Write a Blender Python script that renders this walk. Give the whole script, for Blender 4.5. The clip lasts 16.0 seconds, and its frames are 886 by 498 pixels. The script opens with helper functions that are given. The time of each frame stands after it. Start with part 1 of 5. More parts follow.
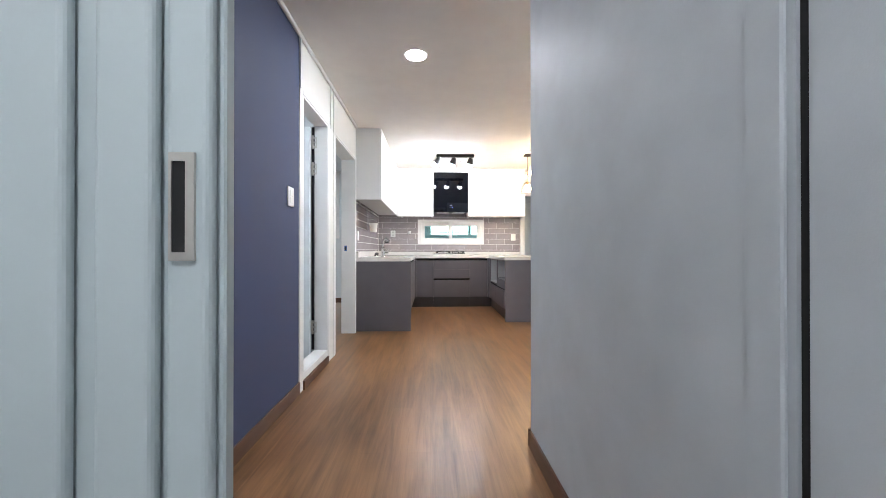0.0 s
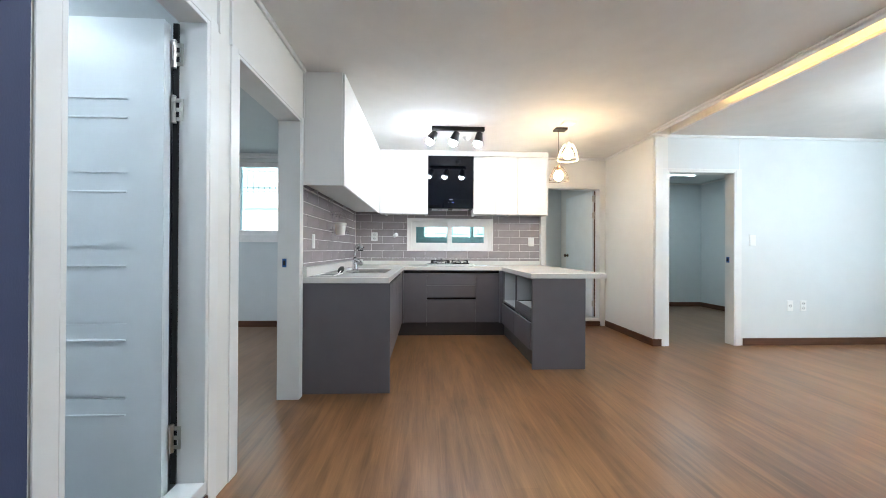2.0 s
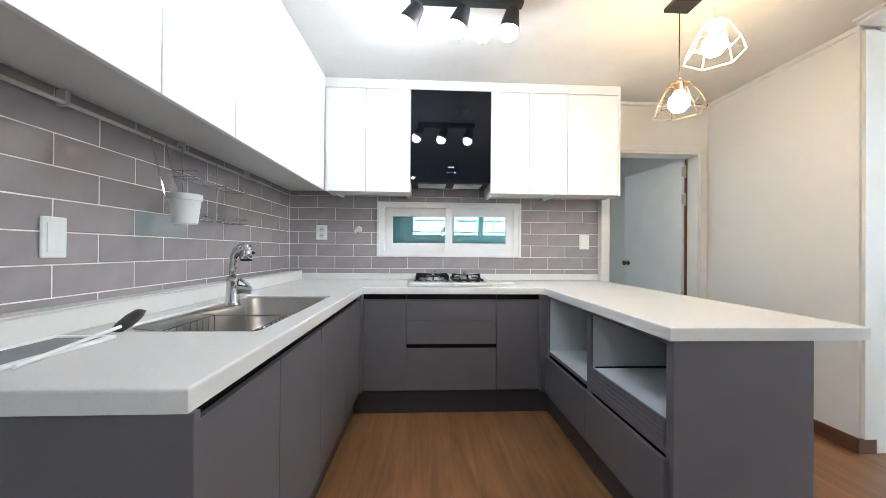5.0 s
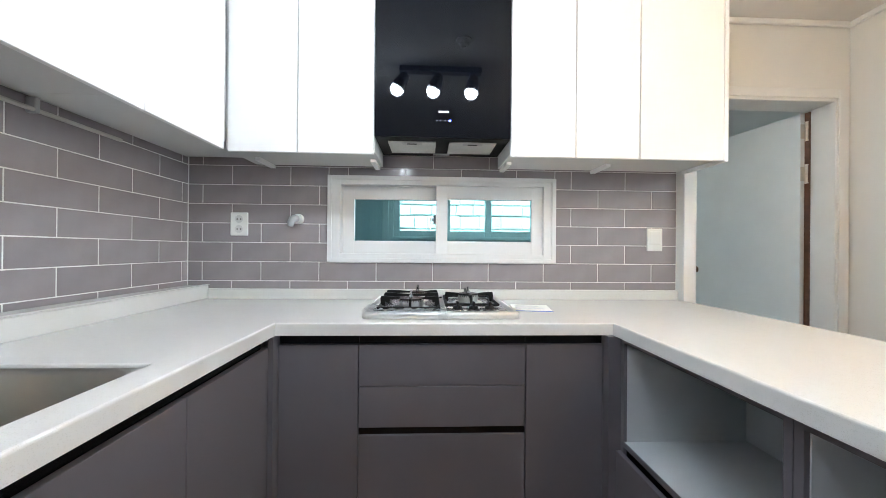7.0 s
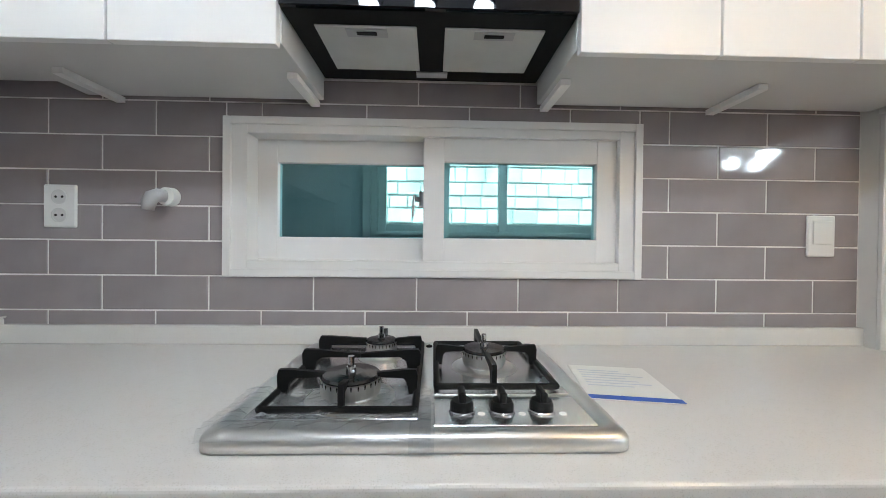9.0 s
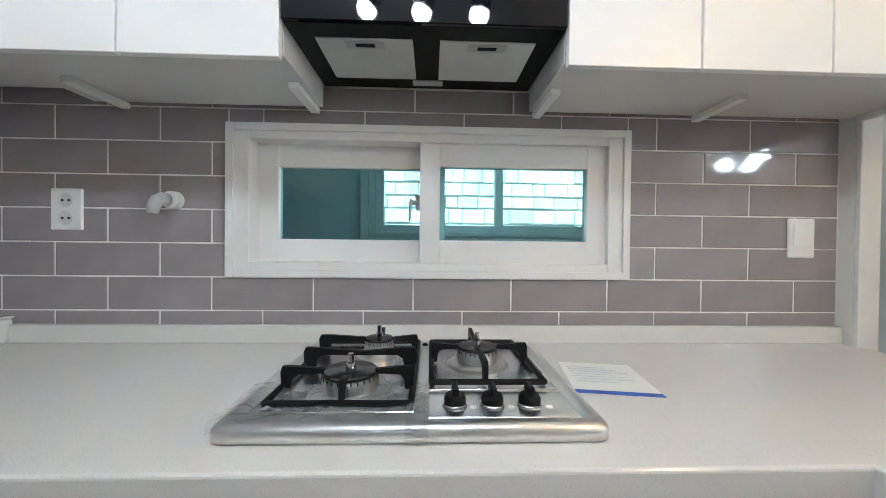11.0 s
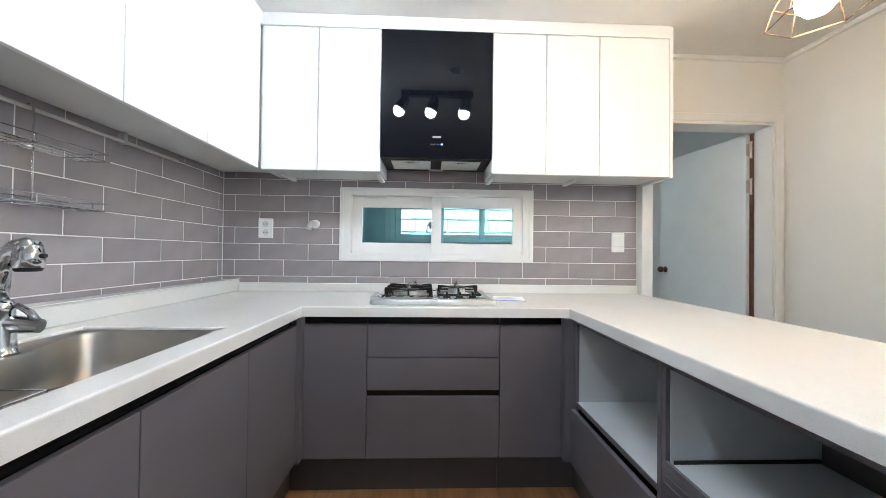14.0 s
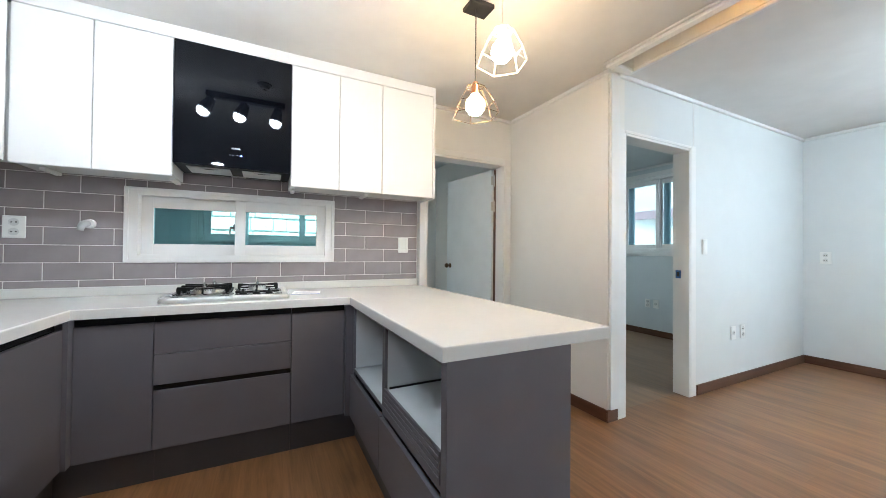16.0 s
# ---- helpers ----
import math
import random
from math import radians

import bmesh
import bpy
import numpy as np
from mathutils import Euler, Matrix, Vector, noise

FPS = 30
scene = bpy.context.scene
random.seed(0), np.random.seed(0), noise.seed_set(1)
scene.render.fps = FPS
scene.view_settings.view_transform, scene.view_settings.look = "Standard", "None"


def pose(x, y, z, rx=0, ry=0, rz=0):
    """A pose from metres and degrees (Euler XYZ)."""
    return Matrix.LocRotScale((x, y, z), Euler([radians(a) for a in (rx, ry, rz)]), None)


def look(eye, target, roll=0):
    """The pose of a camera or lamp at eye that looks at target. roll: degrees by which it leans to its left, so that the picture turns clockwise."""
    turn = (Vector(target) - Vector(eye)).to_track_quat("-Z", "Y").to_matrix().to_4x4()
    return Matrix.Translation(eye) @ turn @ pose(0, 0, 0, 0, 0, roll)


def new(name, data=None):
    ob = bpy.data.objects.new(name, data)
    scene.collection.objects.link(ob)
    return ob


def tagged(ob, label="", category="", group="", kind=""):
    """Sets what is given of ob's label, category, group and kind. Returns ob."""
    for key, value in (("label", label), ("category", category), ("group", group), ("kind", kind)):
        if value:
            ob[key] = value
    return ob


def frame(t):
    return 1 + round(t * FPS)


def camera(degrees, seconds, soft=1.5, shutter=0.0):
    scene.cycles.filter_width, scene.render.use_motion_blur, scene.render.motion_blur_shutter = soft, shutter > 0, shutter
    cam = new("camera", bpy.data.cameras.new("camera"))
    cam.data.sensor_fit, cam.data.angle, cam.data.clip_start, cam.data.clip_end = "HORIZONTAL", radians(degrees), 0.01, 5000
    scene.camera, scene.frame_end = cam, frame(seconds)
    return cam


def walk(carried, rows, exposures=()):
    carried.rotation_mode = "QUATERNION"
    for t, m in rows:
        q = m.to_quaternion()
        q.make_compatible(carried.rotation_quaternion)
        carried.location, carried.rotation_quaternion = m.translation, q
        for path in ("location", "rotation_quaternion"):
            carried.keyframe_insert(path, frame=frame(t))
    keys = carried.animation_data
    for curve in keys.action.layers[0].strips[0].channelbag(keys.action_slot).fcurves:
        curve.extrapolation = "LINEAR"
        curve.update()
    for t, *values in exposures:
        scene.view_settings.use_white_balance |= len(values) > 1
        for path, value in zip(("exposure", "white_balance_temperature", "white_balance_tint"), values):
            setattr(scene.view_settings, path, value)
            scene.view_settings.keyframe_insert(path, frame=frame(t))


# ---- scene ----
cam = camera(103.2, 16.0, soft=0.85)
PATH = [
    (0, (1.322, 1.18, 0.957), (1.391, 3.178, 0.965), 0.0),
    (0.5, (1.354, 1.559, 0.976), (1.438, 3.557, 0.972), 0.5),
    (1, (1.378, 1.922, 1.004), (1.472, 3.919, 0.999), 0.4),
    (1.5, (1.379, 2.322, 1.067), (1.476, 4.319, 1.073), 0.4),
    (2, (1.352, 2.7, 1.079), (1.448, 4.698, 1.085), 0.3),
    (2.5, (1.338, 3.041, 1.085), (1.437, 5.038, 1.095), 0.3),
    (3, (1.343, 3.377, 1.084), (1.442, 5.374, 1.093), 0.4),
    (3.5, (1.394, 3.727, 1.094), (1.497, 5.724, 1.107), 0.4),
    (6, (1.537, 5.278, 1.123), (1.631, 7.276, 1.13), 0.5),
    (6.5, (1.576, 5.538, 1.123), (1.674, 7.535, 1.142), 0.5),
    (7, (1.616, 5.798, 1.137), (1.698, 7.796, 1.141), 0.5),
    (7.5, (1.652, 6.037, 1.131), (1.741, 8.035, 1.132), 0.5),
    (8, (1.703, 6.273, 1.139), (1.779, 8.272, 1.138), 0.4),
    (8.5, (1.697, 6.489, 1.145), (1.757, 8.488, 1.118), 0.5),
    (9, (1.686, 6.649, 1.159), (1.742, 8.648, 1.143), 0.6),
    (9.2, (1.68, 6.683, 1.153), (1.742, 8.682, 1.142), 0.5),
    (11.5, (1.692, 6.534, 1.169), (1.762, 8.532, 1.148), 0.6),
    (12, (1.692, 6.353, 1.164), (1.758, 8.352, 1.155), 0.5),
    (12.5, (1.667, 6.152, 1.153), (1.729, 8.151, 1.161), 0.5),
    (13, (1.669, 5.932, 1.166), (1.731, 7.931, 1.159), 0.7),
    (13.5, (1.679, 5.69, 1.142), (1.743, 7.689, 1.148), 0.6),
    (14, (1.651, 5.457, 1.122), (1.722, 7.455, 1.144), 0.7),
    (14.5, (1.656, 5.237, 1.135), (1.826, 7.23, 1.162), 0.7),
    (15, (1.735, 5.07, 1.151), (2.075, 7.041, 1.178), 0.6),
    (15.5, (1.808, 4.977, 1.159), (2.38, 6.893, 1.177), 0.5),
    (16, (1.847, 4.935, 1.139), (2.746, 6.721, 1.163), 0.5),
]
EXPOSURES = [(0.0, 2.5, 6450, 16), (1.0, 2.55, 6450, 16), (2.0, 2.1, 6050, 10), (2.5, 2.06, 6050, 10), (3.5, 2.07, 6000, 10), (6.0, 2.02, 6000, 10), (7.0, 2.0, 6000, 10), (8.0, 1.9, 6050, 10), (9.0, 1.5, 6150, 11), (11.5, 1.5, 6100, 10), (12.0, 1.56, 6100, 10), (13.0, 1.86, 6050, 10), (14.5, 2.05, 6000, 10), (16.0, 1.93, 6000, 10)]
walk(cam, [(t, look(eye, target, roll)) for t, eye, target, roll in PATH], EXPOSURES)

# ---- world and sun ----
world = bpy.data.worlds.new("sky")
scene.world = world
world.use_nodes = True
wn = world.node_tree
sky = wn.nodes.new("ShaderNodeTexSky")
sky.sky_type, sky.sun_disc = "NISHITA", False
sky.sun_elevation, sky.sun_rotation = radians(48), radians(196)
sky.air_density, sky.dust_density, sky.ozone_density = 0.6, 8.0, 0.3
wn.links.new(sky.outputs[0], wn.nodes["Background"].inputs[0])
wn.nodes["Background"].inputs[1].default_value = 0.15
sun = new("sun", bpy.data.lights.new("sun", "SUN"))
sun.data.energy, sun.data.angle, sun.data.color = 5.0, radians(0.5), (1.0, 0.95, 0.88)
sun.matrix_world = look((0, 0, 10), (0.25, 0.85, 10 - 1.0))

# sky light entering by the living-room window
day = new("window_daylight", bpy.data.lights.new("window_daylight", "AREA"))
day.data.shape, day.data.size, day.data.size_y = "RECTANGLE", 1.6, 1.1
day.data.energy, day.data.color = 9.0, (0.80, 0.92, 1.0)
day.matrix_world = look((7.18, 4.3, 1.45), (5.0, 4.3, 1.30))

# strengths of the lamps that the place has, and of the added utility one
L_TRACK, L_PENDANT, L_DOWN, L_LIVING, L_BED, L_RIGHT, L_COVE, L_BATH, L_UTIL, L_FOYER = 54, 32, 64, 54, 7.0, 4.2, 34, 23, 9, 80


# ---- materials ----
def node(nt, kind, **values):
    n = nt.nodes.new(kind)
    for key, value in values.items():
        n.inputs[key].default_value = value
    return n


def surface(name, colour, rough=0.5, metal=0.0, vary=0.06, scale=6.0, grain=250.0, bump=0.05, stretch=(1, 1, 1), tint=None, spec=0.5, coat=0.0, random_piece=0.0):
    """A procedural surface: two scales of colour change, fine relief and uneven gloss."""
    m = bpy.data.materials.new(name)
    m.use_nodes = True
    nt = m.node_tree
    b = nt.nodes["Principled BSDF"]
    b.inputs["Metallic"].default_value = metal
    b.inputs["Specular IOR Level"].default_value = spec
    b.inputs["Coat Weight"].default_value = coat
    b.inputs["Coat Roughness"].default_value = 0.08
    co = node(nt, "ShaderNodeTexCoord")
    mp = node(nt, "ShaderNodeMapping", Scale=stretch)
    nt.links.new(co.outputs["Object"], mp.inputs[0])
    big = node(nt, "ShaderNodeTexNoise", Scale=scale, Detail=4.0)
    fine = node(nt, "ShaderNodeTexNoise", Scale=grain, Detail=3.0)
    for n in (big, fine):
        nt.links.new(mp.outputs[0], n.inputs["Vector"])
    ramp = nt.nodes.new("ShaderNodeValToRGB")
    dark = tint or tuple(c * (1 - vary * 2) for c in colour)
    light = tuple(min(1, c * (1 + vary)) for c in colour)
    ramp.color_ramp.elements[0].position, ramp.color_ramp.elements[1].position = 0.3, 0.7
    ramp.color_ramp.elements[0].color, ramp.color_ramp.elements[1].color = (*dark, 1), (*light, 1)
    nt.links.new(big.outputs["Fac"], ramp.inputs[0])
    mix = nt.nodes.new("ShaderNodeMix")
    mix.data_type, mix.blend_type = "RGBA", "MULTIPLY"
    mix.inputs[0].default_value = vary
    nt.links.new(ramp.outputs[0], mix.inputs[6])
    nt.links.new(fine.outputs["Fac"], mix.inputs[7])
    last = mix.outputs[2]
    if random_piece:
        info = node(nt, "ShaderNodeObjectInfo")
        rng = node(nt, "ShaderNodeMapRange")
        rng.inputs[3].default_value, rng.inputs[4].default_value = 1 - random_piece, 1 + random_piece
        nt.links.new(info.outputs["Random"], rng.inputs[0])
        hsv = node(nt, "ShaderNodeHueSaturation")
        nt.links.new(rng.outputs[0], hsv.inputs["Value"])
        nt.links.new(last, hsv.inputs["Color"])
        last = hsv.outputs[0]
    nt.links.new(last, b.inputs["Base Color"])
    rr = node(nt, "ShaderNodeMapRange")
    rr.inputs[3].default_value, rr.inputs[4].default_value = max(0.02, rough * 0.85), min(1, rough * 1.15)
    nt.links.new(big.outputs["Fac"], rr.inputs[0])
    nt.links.new(rr.outputs[0], b.inputs["Roughness"])
    if bump:
        bp = node(nt, "ShaderNodeBump", Strength=bump, Distance=0.002)
        nt.links.new(fine.outputs["Fac"], bp.inputs["Height"])
        nt.links.new(bp.outputs[0], b.inputs["Normal"])
    return m


def wood_floor(name, dark, light, rough=0.35):
    """Printed wood sheet: long streaks along y, boards of slightly different tone, a soft sheen."""
    m = bpy.data.materials.new(name)
    m.use_nodes = True
    nt = m.node_tree
    b = nt.nodes["Principled BSDF"]
    co = node(nt, "ShaderNodeTexCoord")
    def noise_at(sx, sy, scale, detail):
        mp = node(nt, "ShaderNodeMapping", Scale=(sx, sy, 1))
        nt.links.new(co.outputs["Object"], mp.inputs[0])
        n = node(nt, "ShaderNodeTexNoise", Scale=scale, Detail=detail, Roughness=0.6, Distortion=0.6)
        nt.links.new(mp.outputs[0], n.inputs["Vector"])
        return n
    wide, streak, fine = noise_at(7, 1.1, 1.0, 3), noise_at(26, 1.5, 1.0, 4), noise_at(150, 6, 1.0, 3)
    turn = node(nt, "ShaderNodeMapping", Rotation=(0, 0, radians(90)))
    nt.links.new(co.outputs["Object"], turn.inputs[0])
    boards = node(nt, "ShaderNodeTexBrick", Scale=1.0)
    boards.inputs["Brick Width"].default_value, boards.inputs["Row Height"].default_value = 0.95, 0.11
    boards.inputs["Mortar Size"].default_value = 0.0008
    boards.inputs["Color1"].default_value, boards.inputs["Color2"].default_value = (0.40, 0.40, 0.40, 1), (0.62, 0.62, 0.62, 1)
    boards.inputs["Mortar"].default_value = (0.25, 0.25, 0.25, 1)
    nt.links.new(turn.outputs[0], boards.inputs["Vector"])
    def blend(a, b_, fac):
        x = nt.nodes.new("ShaderNodeMix")
        x.data_type = "RGBA"
        x.inputs[0].default_value = fac
        nt.links.new(a, x.inputs[6])
        nt.links.new(b_, x.inputs[7])
        return x.outputs[2]
    mixed = blend(blend(wide.outputs["Fac"], streak.outputs["Fac"], 0.5), fine.outputs["Fac"], 0.13)
    mixed = blend(mixed, boards.outputs["Color"], 0.15)
    ramp = nt.nodes.new("ShaderNodeValToRGB")
    ramp.color_ramp.elements[0].position, ramp.color_ramp.elements[1].position = 0.38, 0.62
    ramp.color_ramp.elements[0].color, ramp.color_ramp.elements[1].color = (*dark, 1), (*light, 1)
    nt.links.new(mixed, ramp.inputs[0])
    nt.links.new(ramp.outputs[0], b.inputs["Base Color"])
    rr = node(nt, "ShaderNodeMapRange")
    rr.inputs[3].default_value, rr.inputs[4].default_value = rough - 0.06, rough + 0.1
    nt.links.new(streak.outputs["Fac"], rr.inputs[0])
    nt.links.new(rr.outputs[0], b.inputs["Roughness"])
    bp = node(nt, "ShaderNodeBump", Strength=0.12, Distance=0.001)
    nt.links.new(fine.outputs["Fac"], bp.inputs["Height"])
    nt.links.new(bp.outputs[0], b.inputs["Normal"])
    return m


def glow(name, colour, strength):
    m = bpy.data.materials.new(name)
    m.use_nodes = True
    b = m.node_tree.nodes["Principled BSDF"]
    b.inputs["Base Color"].default_value = (0.9, 0.9, 0.9, 1)
    b.inputs["Emission Color"].default_value = (*colour, 1)
    b.inputs["Emission Strength"].default_value = strength
    return m


def glass(name, tint):
    """A thin pane: tinted see-through with a glossy reflection by Fresnel."""
    m = bpy.data.materials.new(name)
    m.use_nodes = True
    nt = m.node_tree
    nt.nodes.remove(nt.nodes["Principled BSDF"])
    out = nt.nodes["Material Output"]
    t = node(nt, "ShaderNodeBsdfTransparent", Color=(*tint, 1))
    g = node(nt, "ShaderNodeBsdfGlossy", Roughness=0.02)
    f = node(nt, "ShaderNodeFresnel", IOR=1.5)
    x = nt.nodes.new("ShaderNodeMixShader")
    nt.links.new(f.outputs[0], x.inputs[0])
    nt.links.new(t.outputs[0], x.inputs[1])
    nt.links.new(g.outputs[0], x.inputs[2])
    nt.links.new(x.outputs[0], out.inputs[0])
    return m


def speckled(name, base, fleck):
    """Cast solid-surface worktop: pale, with fine flecks."""
    m = surface(name, base, 0.22, vary=0.03, scale=3, bump=0.0)
    nt = m.node_tree
    b = nt.nodes["Principled BSDF"]
    co = node(nt, "ShaderNodeTexCoord")
    v = node(nt, "ShaderNodeTexVoronoi", Scale=330.0)
    nt.links.new(co.outputs["Object"], v.inputs["Vector"])
    n = node(nt, "ShaderNodeTexNoise", Scale=60.0, Detail=2.0)
    nt.links.new(co.outputs["Object"], n.inputs["Vector"])
    mul = node(nt, "ShaderNodeMath")
    mul.operation = "MULTIPLY_ADD"
    mul.inputs[1].default_value = 0.5
    nt.links.new(n.outputs["Fac"], mul.inputs[0])
    nt.links.new(v.outputs["Distance"], mul.inputs[2])
    r = nt.nodes.new("ShaderNodeValToRGB")
    r.color_ramp.elements[0].position, r.color_ramp.elements[1].position = 0.34, 0.62
    r.color_ramp.elements[0].color, r.color_ramp.elements[1].color = (*fleck, 1), (*base, 1)
    nt.links.new(mul.outputs[0], r.inputs[0])
    nt.links.new(r.outputs[0], b.inputs["Base Color"])
    return m


WALL = surface("white_wallpaper", (0.75, 0.745, 0.72), 0.75, vary=0.01, grain=420, bump=0.12)
WALL_COOL = surface("pale_blue_wallpaper", (0.68, 0.70, 0.70), 0.75, vary=0.01, grain=420, bump=0.12)
WALL_ROOM = surface("pale_grey_wallpaper", (0.62, 0.66, 0.68), 0.8, vary=0.01, grain=420, bump=0.12)
NAVY = surface("navy_wallpaper", (0.042, 0.056, 0.122), 0.75, vary=0.05, grain=300, bump=0.2, stretch=(1, 1, 0.35))
GREY_WALL = surface("grey_wallpaper", (0.50, 0.53, 0.555), 0.58, vary=0.04, grain=380, bump=0.1)
CEIL = surface("ceiling_paper", (0.73, 0.715, 0.69), 0.8, vary=0.02, grain=350, bump=0.12)
# tan puts the slot's warm indirect light into its base colour
COVE_TAN = surface("warm_lit_cove_tan", (0.50, 0.37, 0.21), 0.7, vary=0.06, scale=3, bump=0.05)
TRIM = surface("white_film_trim", (0.76, 0.76, 0.75), 0.4, vary=0.02, bump=0.03)
DOOR = surface("white_door_film", (0.74, 0.78, 0.80), 0.38, vary=0.02, bump=0.04)
SLIDER = surface("pale_grey_door_film", (0.50, 0.56, 0.57), 0.45, vary=0.02, bump=0.03)
SKIRT = surface("dark_brown_skirting", (0.115, 0.050, 0.028), 0.4, vary=0.15, scale=4, stretch=(1, 1, 8))
FLOOR = wood_floor("wood_sheet_floor", (0.120, 0.054, 0.0195), (0.305, 0.150, 0.064), 0.30)
FLOOR_ROOM = wood_floor("grey_wood_sheet_floor", (0.155, 0.089, 0.048), (0.285, 0.172, 0.102))
TILE = surface("glazed_grey_tile", (0.325, 0.290, 0.300), 0.055, vary=0.05, scale=8, bump=0.015, random_piece=0.06)
GROUT = surface("white_grout", (0.82, 0.80, 0.78), 0.85, vary=0.05)
GREY_CAB = surface("grey_matt_laminate", (0.128, 0.118, 0.131), 0.42, vary=0.03, bump=0.03)
PLINTH = surface("dark_grey_plinth_and_niche", (0.062, 0.058, 0.062), 0.45, vary=0.04)
WHITE_CAB = surface("white_gloss_laminate", (0.83, 0.83, 0.82), 0.3, vary=0.004, scale=2, bump=0.0)
CARCASS = surface("light_grey_board", (0.55, 0.57, 0.58), 0.5, vary=0.03)
CHANNEL = surface("black_aluminium", (0.012, 0.012, 0.013), 0.25, metal=0.6)
TOP = speckled("white_solid_surface", (0.725, 0.71, 0.685), (0.63, 0.61, 0.575))
STEEL = surface("brushed_steel", (0.80, 0.79, 0.77), 0.3, metal=1.0, vary=0.06, grain=500, bump=0.04, stretch=(0.1, 1, 1))
CHROME = surface("chrome", (0.56, 0.56, 0.58), 0.09, metal=1.0, vary=0.02, bump=0.0)
HINGE = surface("satin_hinge", (0.60, 0.57, 0.53), 0.3, metal=1.0, vary=0.05)
BLACK_GLASS = surface("black_glass", (0.004, 0.005, 0.008), 0.03, vary=0.02, bump=0.0, spec=0.3)
BLACK = surface("black_enamel", (0.006, 0.006, 0.006), 0.5, vary=0.05, spec=0.22)
POLISHED = surface("polished_steel", (0.78, 0.79, 0.80), 0.26, metal=1.0, vary=0.05, grain=300, bump=0.02)
BOWL = surface("satin_sink_steel", (0.45, 0.43, 0.40), 0.38, metal=1.0, vary=0.08, scale=5, grain=400, bump=0.03)
MESH_GREY = surface("dark_grey_mesh", (0.22, 0.23, 0.24), 0.6, vary=0.1, grain=600, bump=0.4)
DARK_BRONZE = surface("dark_bronze", (0.10, 0.065, 0.04), 0.35, metal=0.7)
BLACK_GLOSS = surface("glossy_black_enamel", (0.008, 0.008, 0.009), 0.14, vary=0.04, bump=0.0, spec=0.7)
BLACK_MATT = surface("matt_black_paint", (0.018, 0.018, 0.018), 0.5, vary=0.05)
# rubber parts, and the painted shade of gaps, grooves, holes and recesses
DARK = surface("dark_rubber_and_gaps", (0.012, 0.012, 0.012), 0.8)
# blue-grey is the backlit shade of the outer frames, put into base colour
FRAME_SHADE = surface("blue_grey_frame_shade", (0.30, 0.42, 0.48), 0.4, metal=0.0, vary=0.05)
UPVC = surface("white_upvc", (0.80, 0.79, 0.78), 0.3, vary=0.015, bump=0.0)
PLASTIC = surface("white_plastic", (0.80, 0.80, 0.78), 0.32, vary=0.01, bump=0.0)
PLASTIC_GREY = surface("grey_plastic", (0.45, 0.45, 0.46), 0.4, vary=0.03)
OUTLET = surface("pale_grey_plastic", (0.64, 0.64, 0.63), 0.4, vary=0.02, bump=0.0)
BLUE_TAPE = surface("blue_film", (0.02, 0.10, 0.30), 0.4)
WHITE_PAINT = surface("white_painted_wire", (0.85, 0.84, 0.80), 0.4, vary=0.01, bump=0.0)
COPPER = surface("copper_cap", (0.60, 0.32, 0.20), 0.3, metal=1.0)
FILTER = surface("pale_filter_mesh", (0.62, 0.62, 0.60), 0.5, metal=0.2, grain=900, bump=0.3)
STONE = surface("pale_stone_block", (0.70, 0.69, 0.66), 0.9, vary=0.15, scale=3, grain=40, bump=0.6, random_piece=0.15)
MORTAR = surface("stone_mortar", (0.45, 0.44, 0.42), 0.95, vary=0.1)
CONCRETE = surface("pale_concrete", (0.74, 0.73, 0.71), 0.9, vary=0.08, scale=1.5, grain=60, bump=0.4)
RAIL_PAINT = surface("grey_green_railing", (0.22, 0.27, 0.27), 0.5)
GROUND = surface("yard_concrete", (0.33, 0.32, 0.30), 0.9, vary=0.12, scale=0.8, grain=30, bump=0.5)
PINK = surface("pink_render", (0.38, 0.27, 0.30), 0.85, vary=0.08)
FOYER_TILE = surface("foyer_tile", (0.30, 0.29, 0.28), 0.4, vary=0.08)
BATH_TILE = surface("bath_wall_tile", (0.60, 0.63, 0.64), 0.25, vary=0.04)
BATH_FLOOR = surface("bath_floor_tile", (0.05, 0.052, 0.055), 0.35, vary=0.1)
PAPER = surface("paper", (0.78, 0.77, 0.73), 0.6, vary=0.04)
BLUE_INK = surface("blue_print", (0.03, 0.10, 0.45), 0.6)
GREY_INK = surface("grey_print", (0.62, 0.63, 0.68), 0.6)
WHITE_BOARD = surface("white_board", (0.62, 0.62, 0.61), 0.5, vary=0.01, bump=0.0)
FILM = glass("clear_film", (0.96, 0.97, 0.98))
film_milk = node(FILM.node_tree, "ShaderNodeBsdfDiffuse", Color=(0.85, 0.88, 0.9, 1))
film_mix = FILM.node_tree.nodes.new("ShaderNodeMixShader")
film_mix.inputs[0].default_value = 0.09
film_old = FILM.node_tree.nodes["Material Output"].inputs[0].links[0].from_socket
FILM.node_tree.links.new(film_old, film_mix.inputs[1])
FILM.node_tree.links.new(film_milk.outputs[0], film_mix.inputs[2])
FILM.node_tree.links.new(film_mix.outputs[0], FILM.node_tree.nodes["Material Output"].inputs[0])
TEAL_GLASS = glass("teal_glass", (0.60, 0.83, 0.86))
CLEAR_GLASS = glass("clear_glass", (0.93, 0.97, 0.97))
PALE_GLASS = glass("pale_blue_glass", (0.62, 0.76, 0.80))
LED_BLUE = glow("blue_led", (0.01, 0.08, 1.0), 4)
G_TRACK = glow("track_bulb", (0.86, 0.95, 1.0), L_TRACK)
G_PENDANT = glow("pendant_bulb", (1.0, 0.70, 0.38), L_PENDANT)
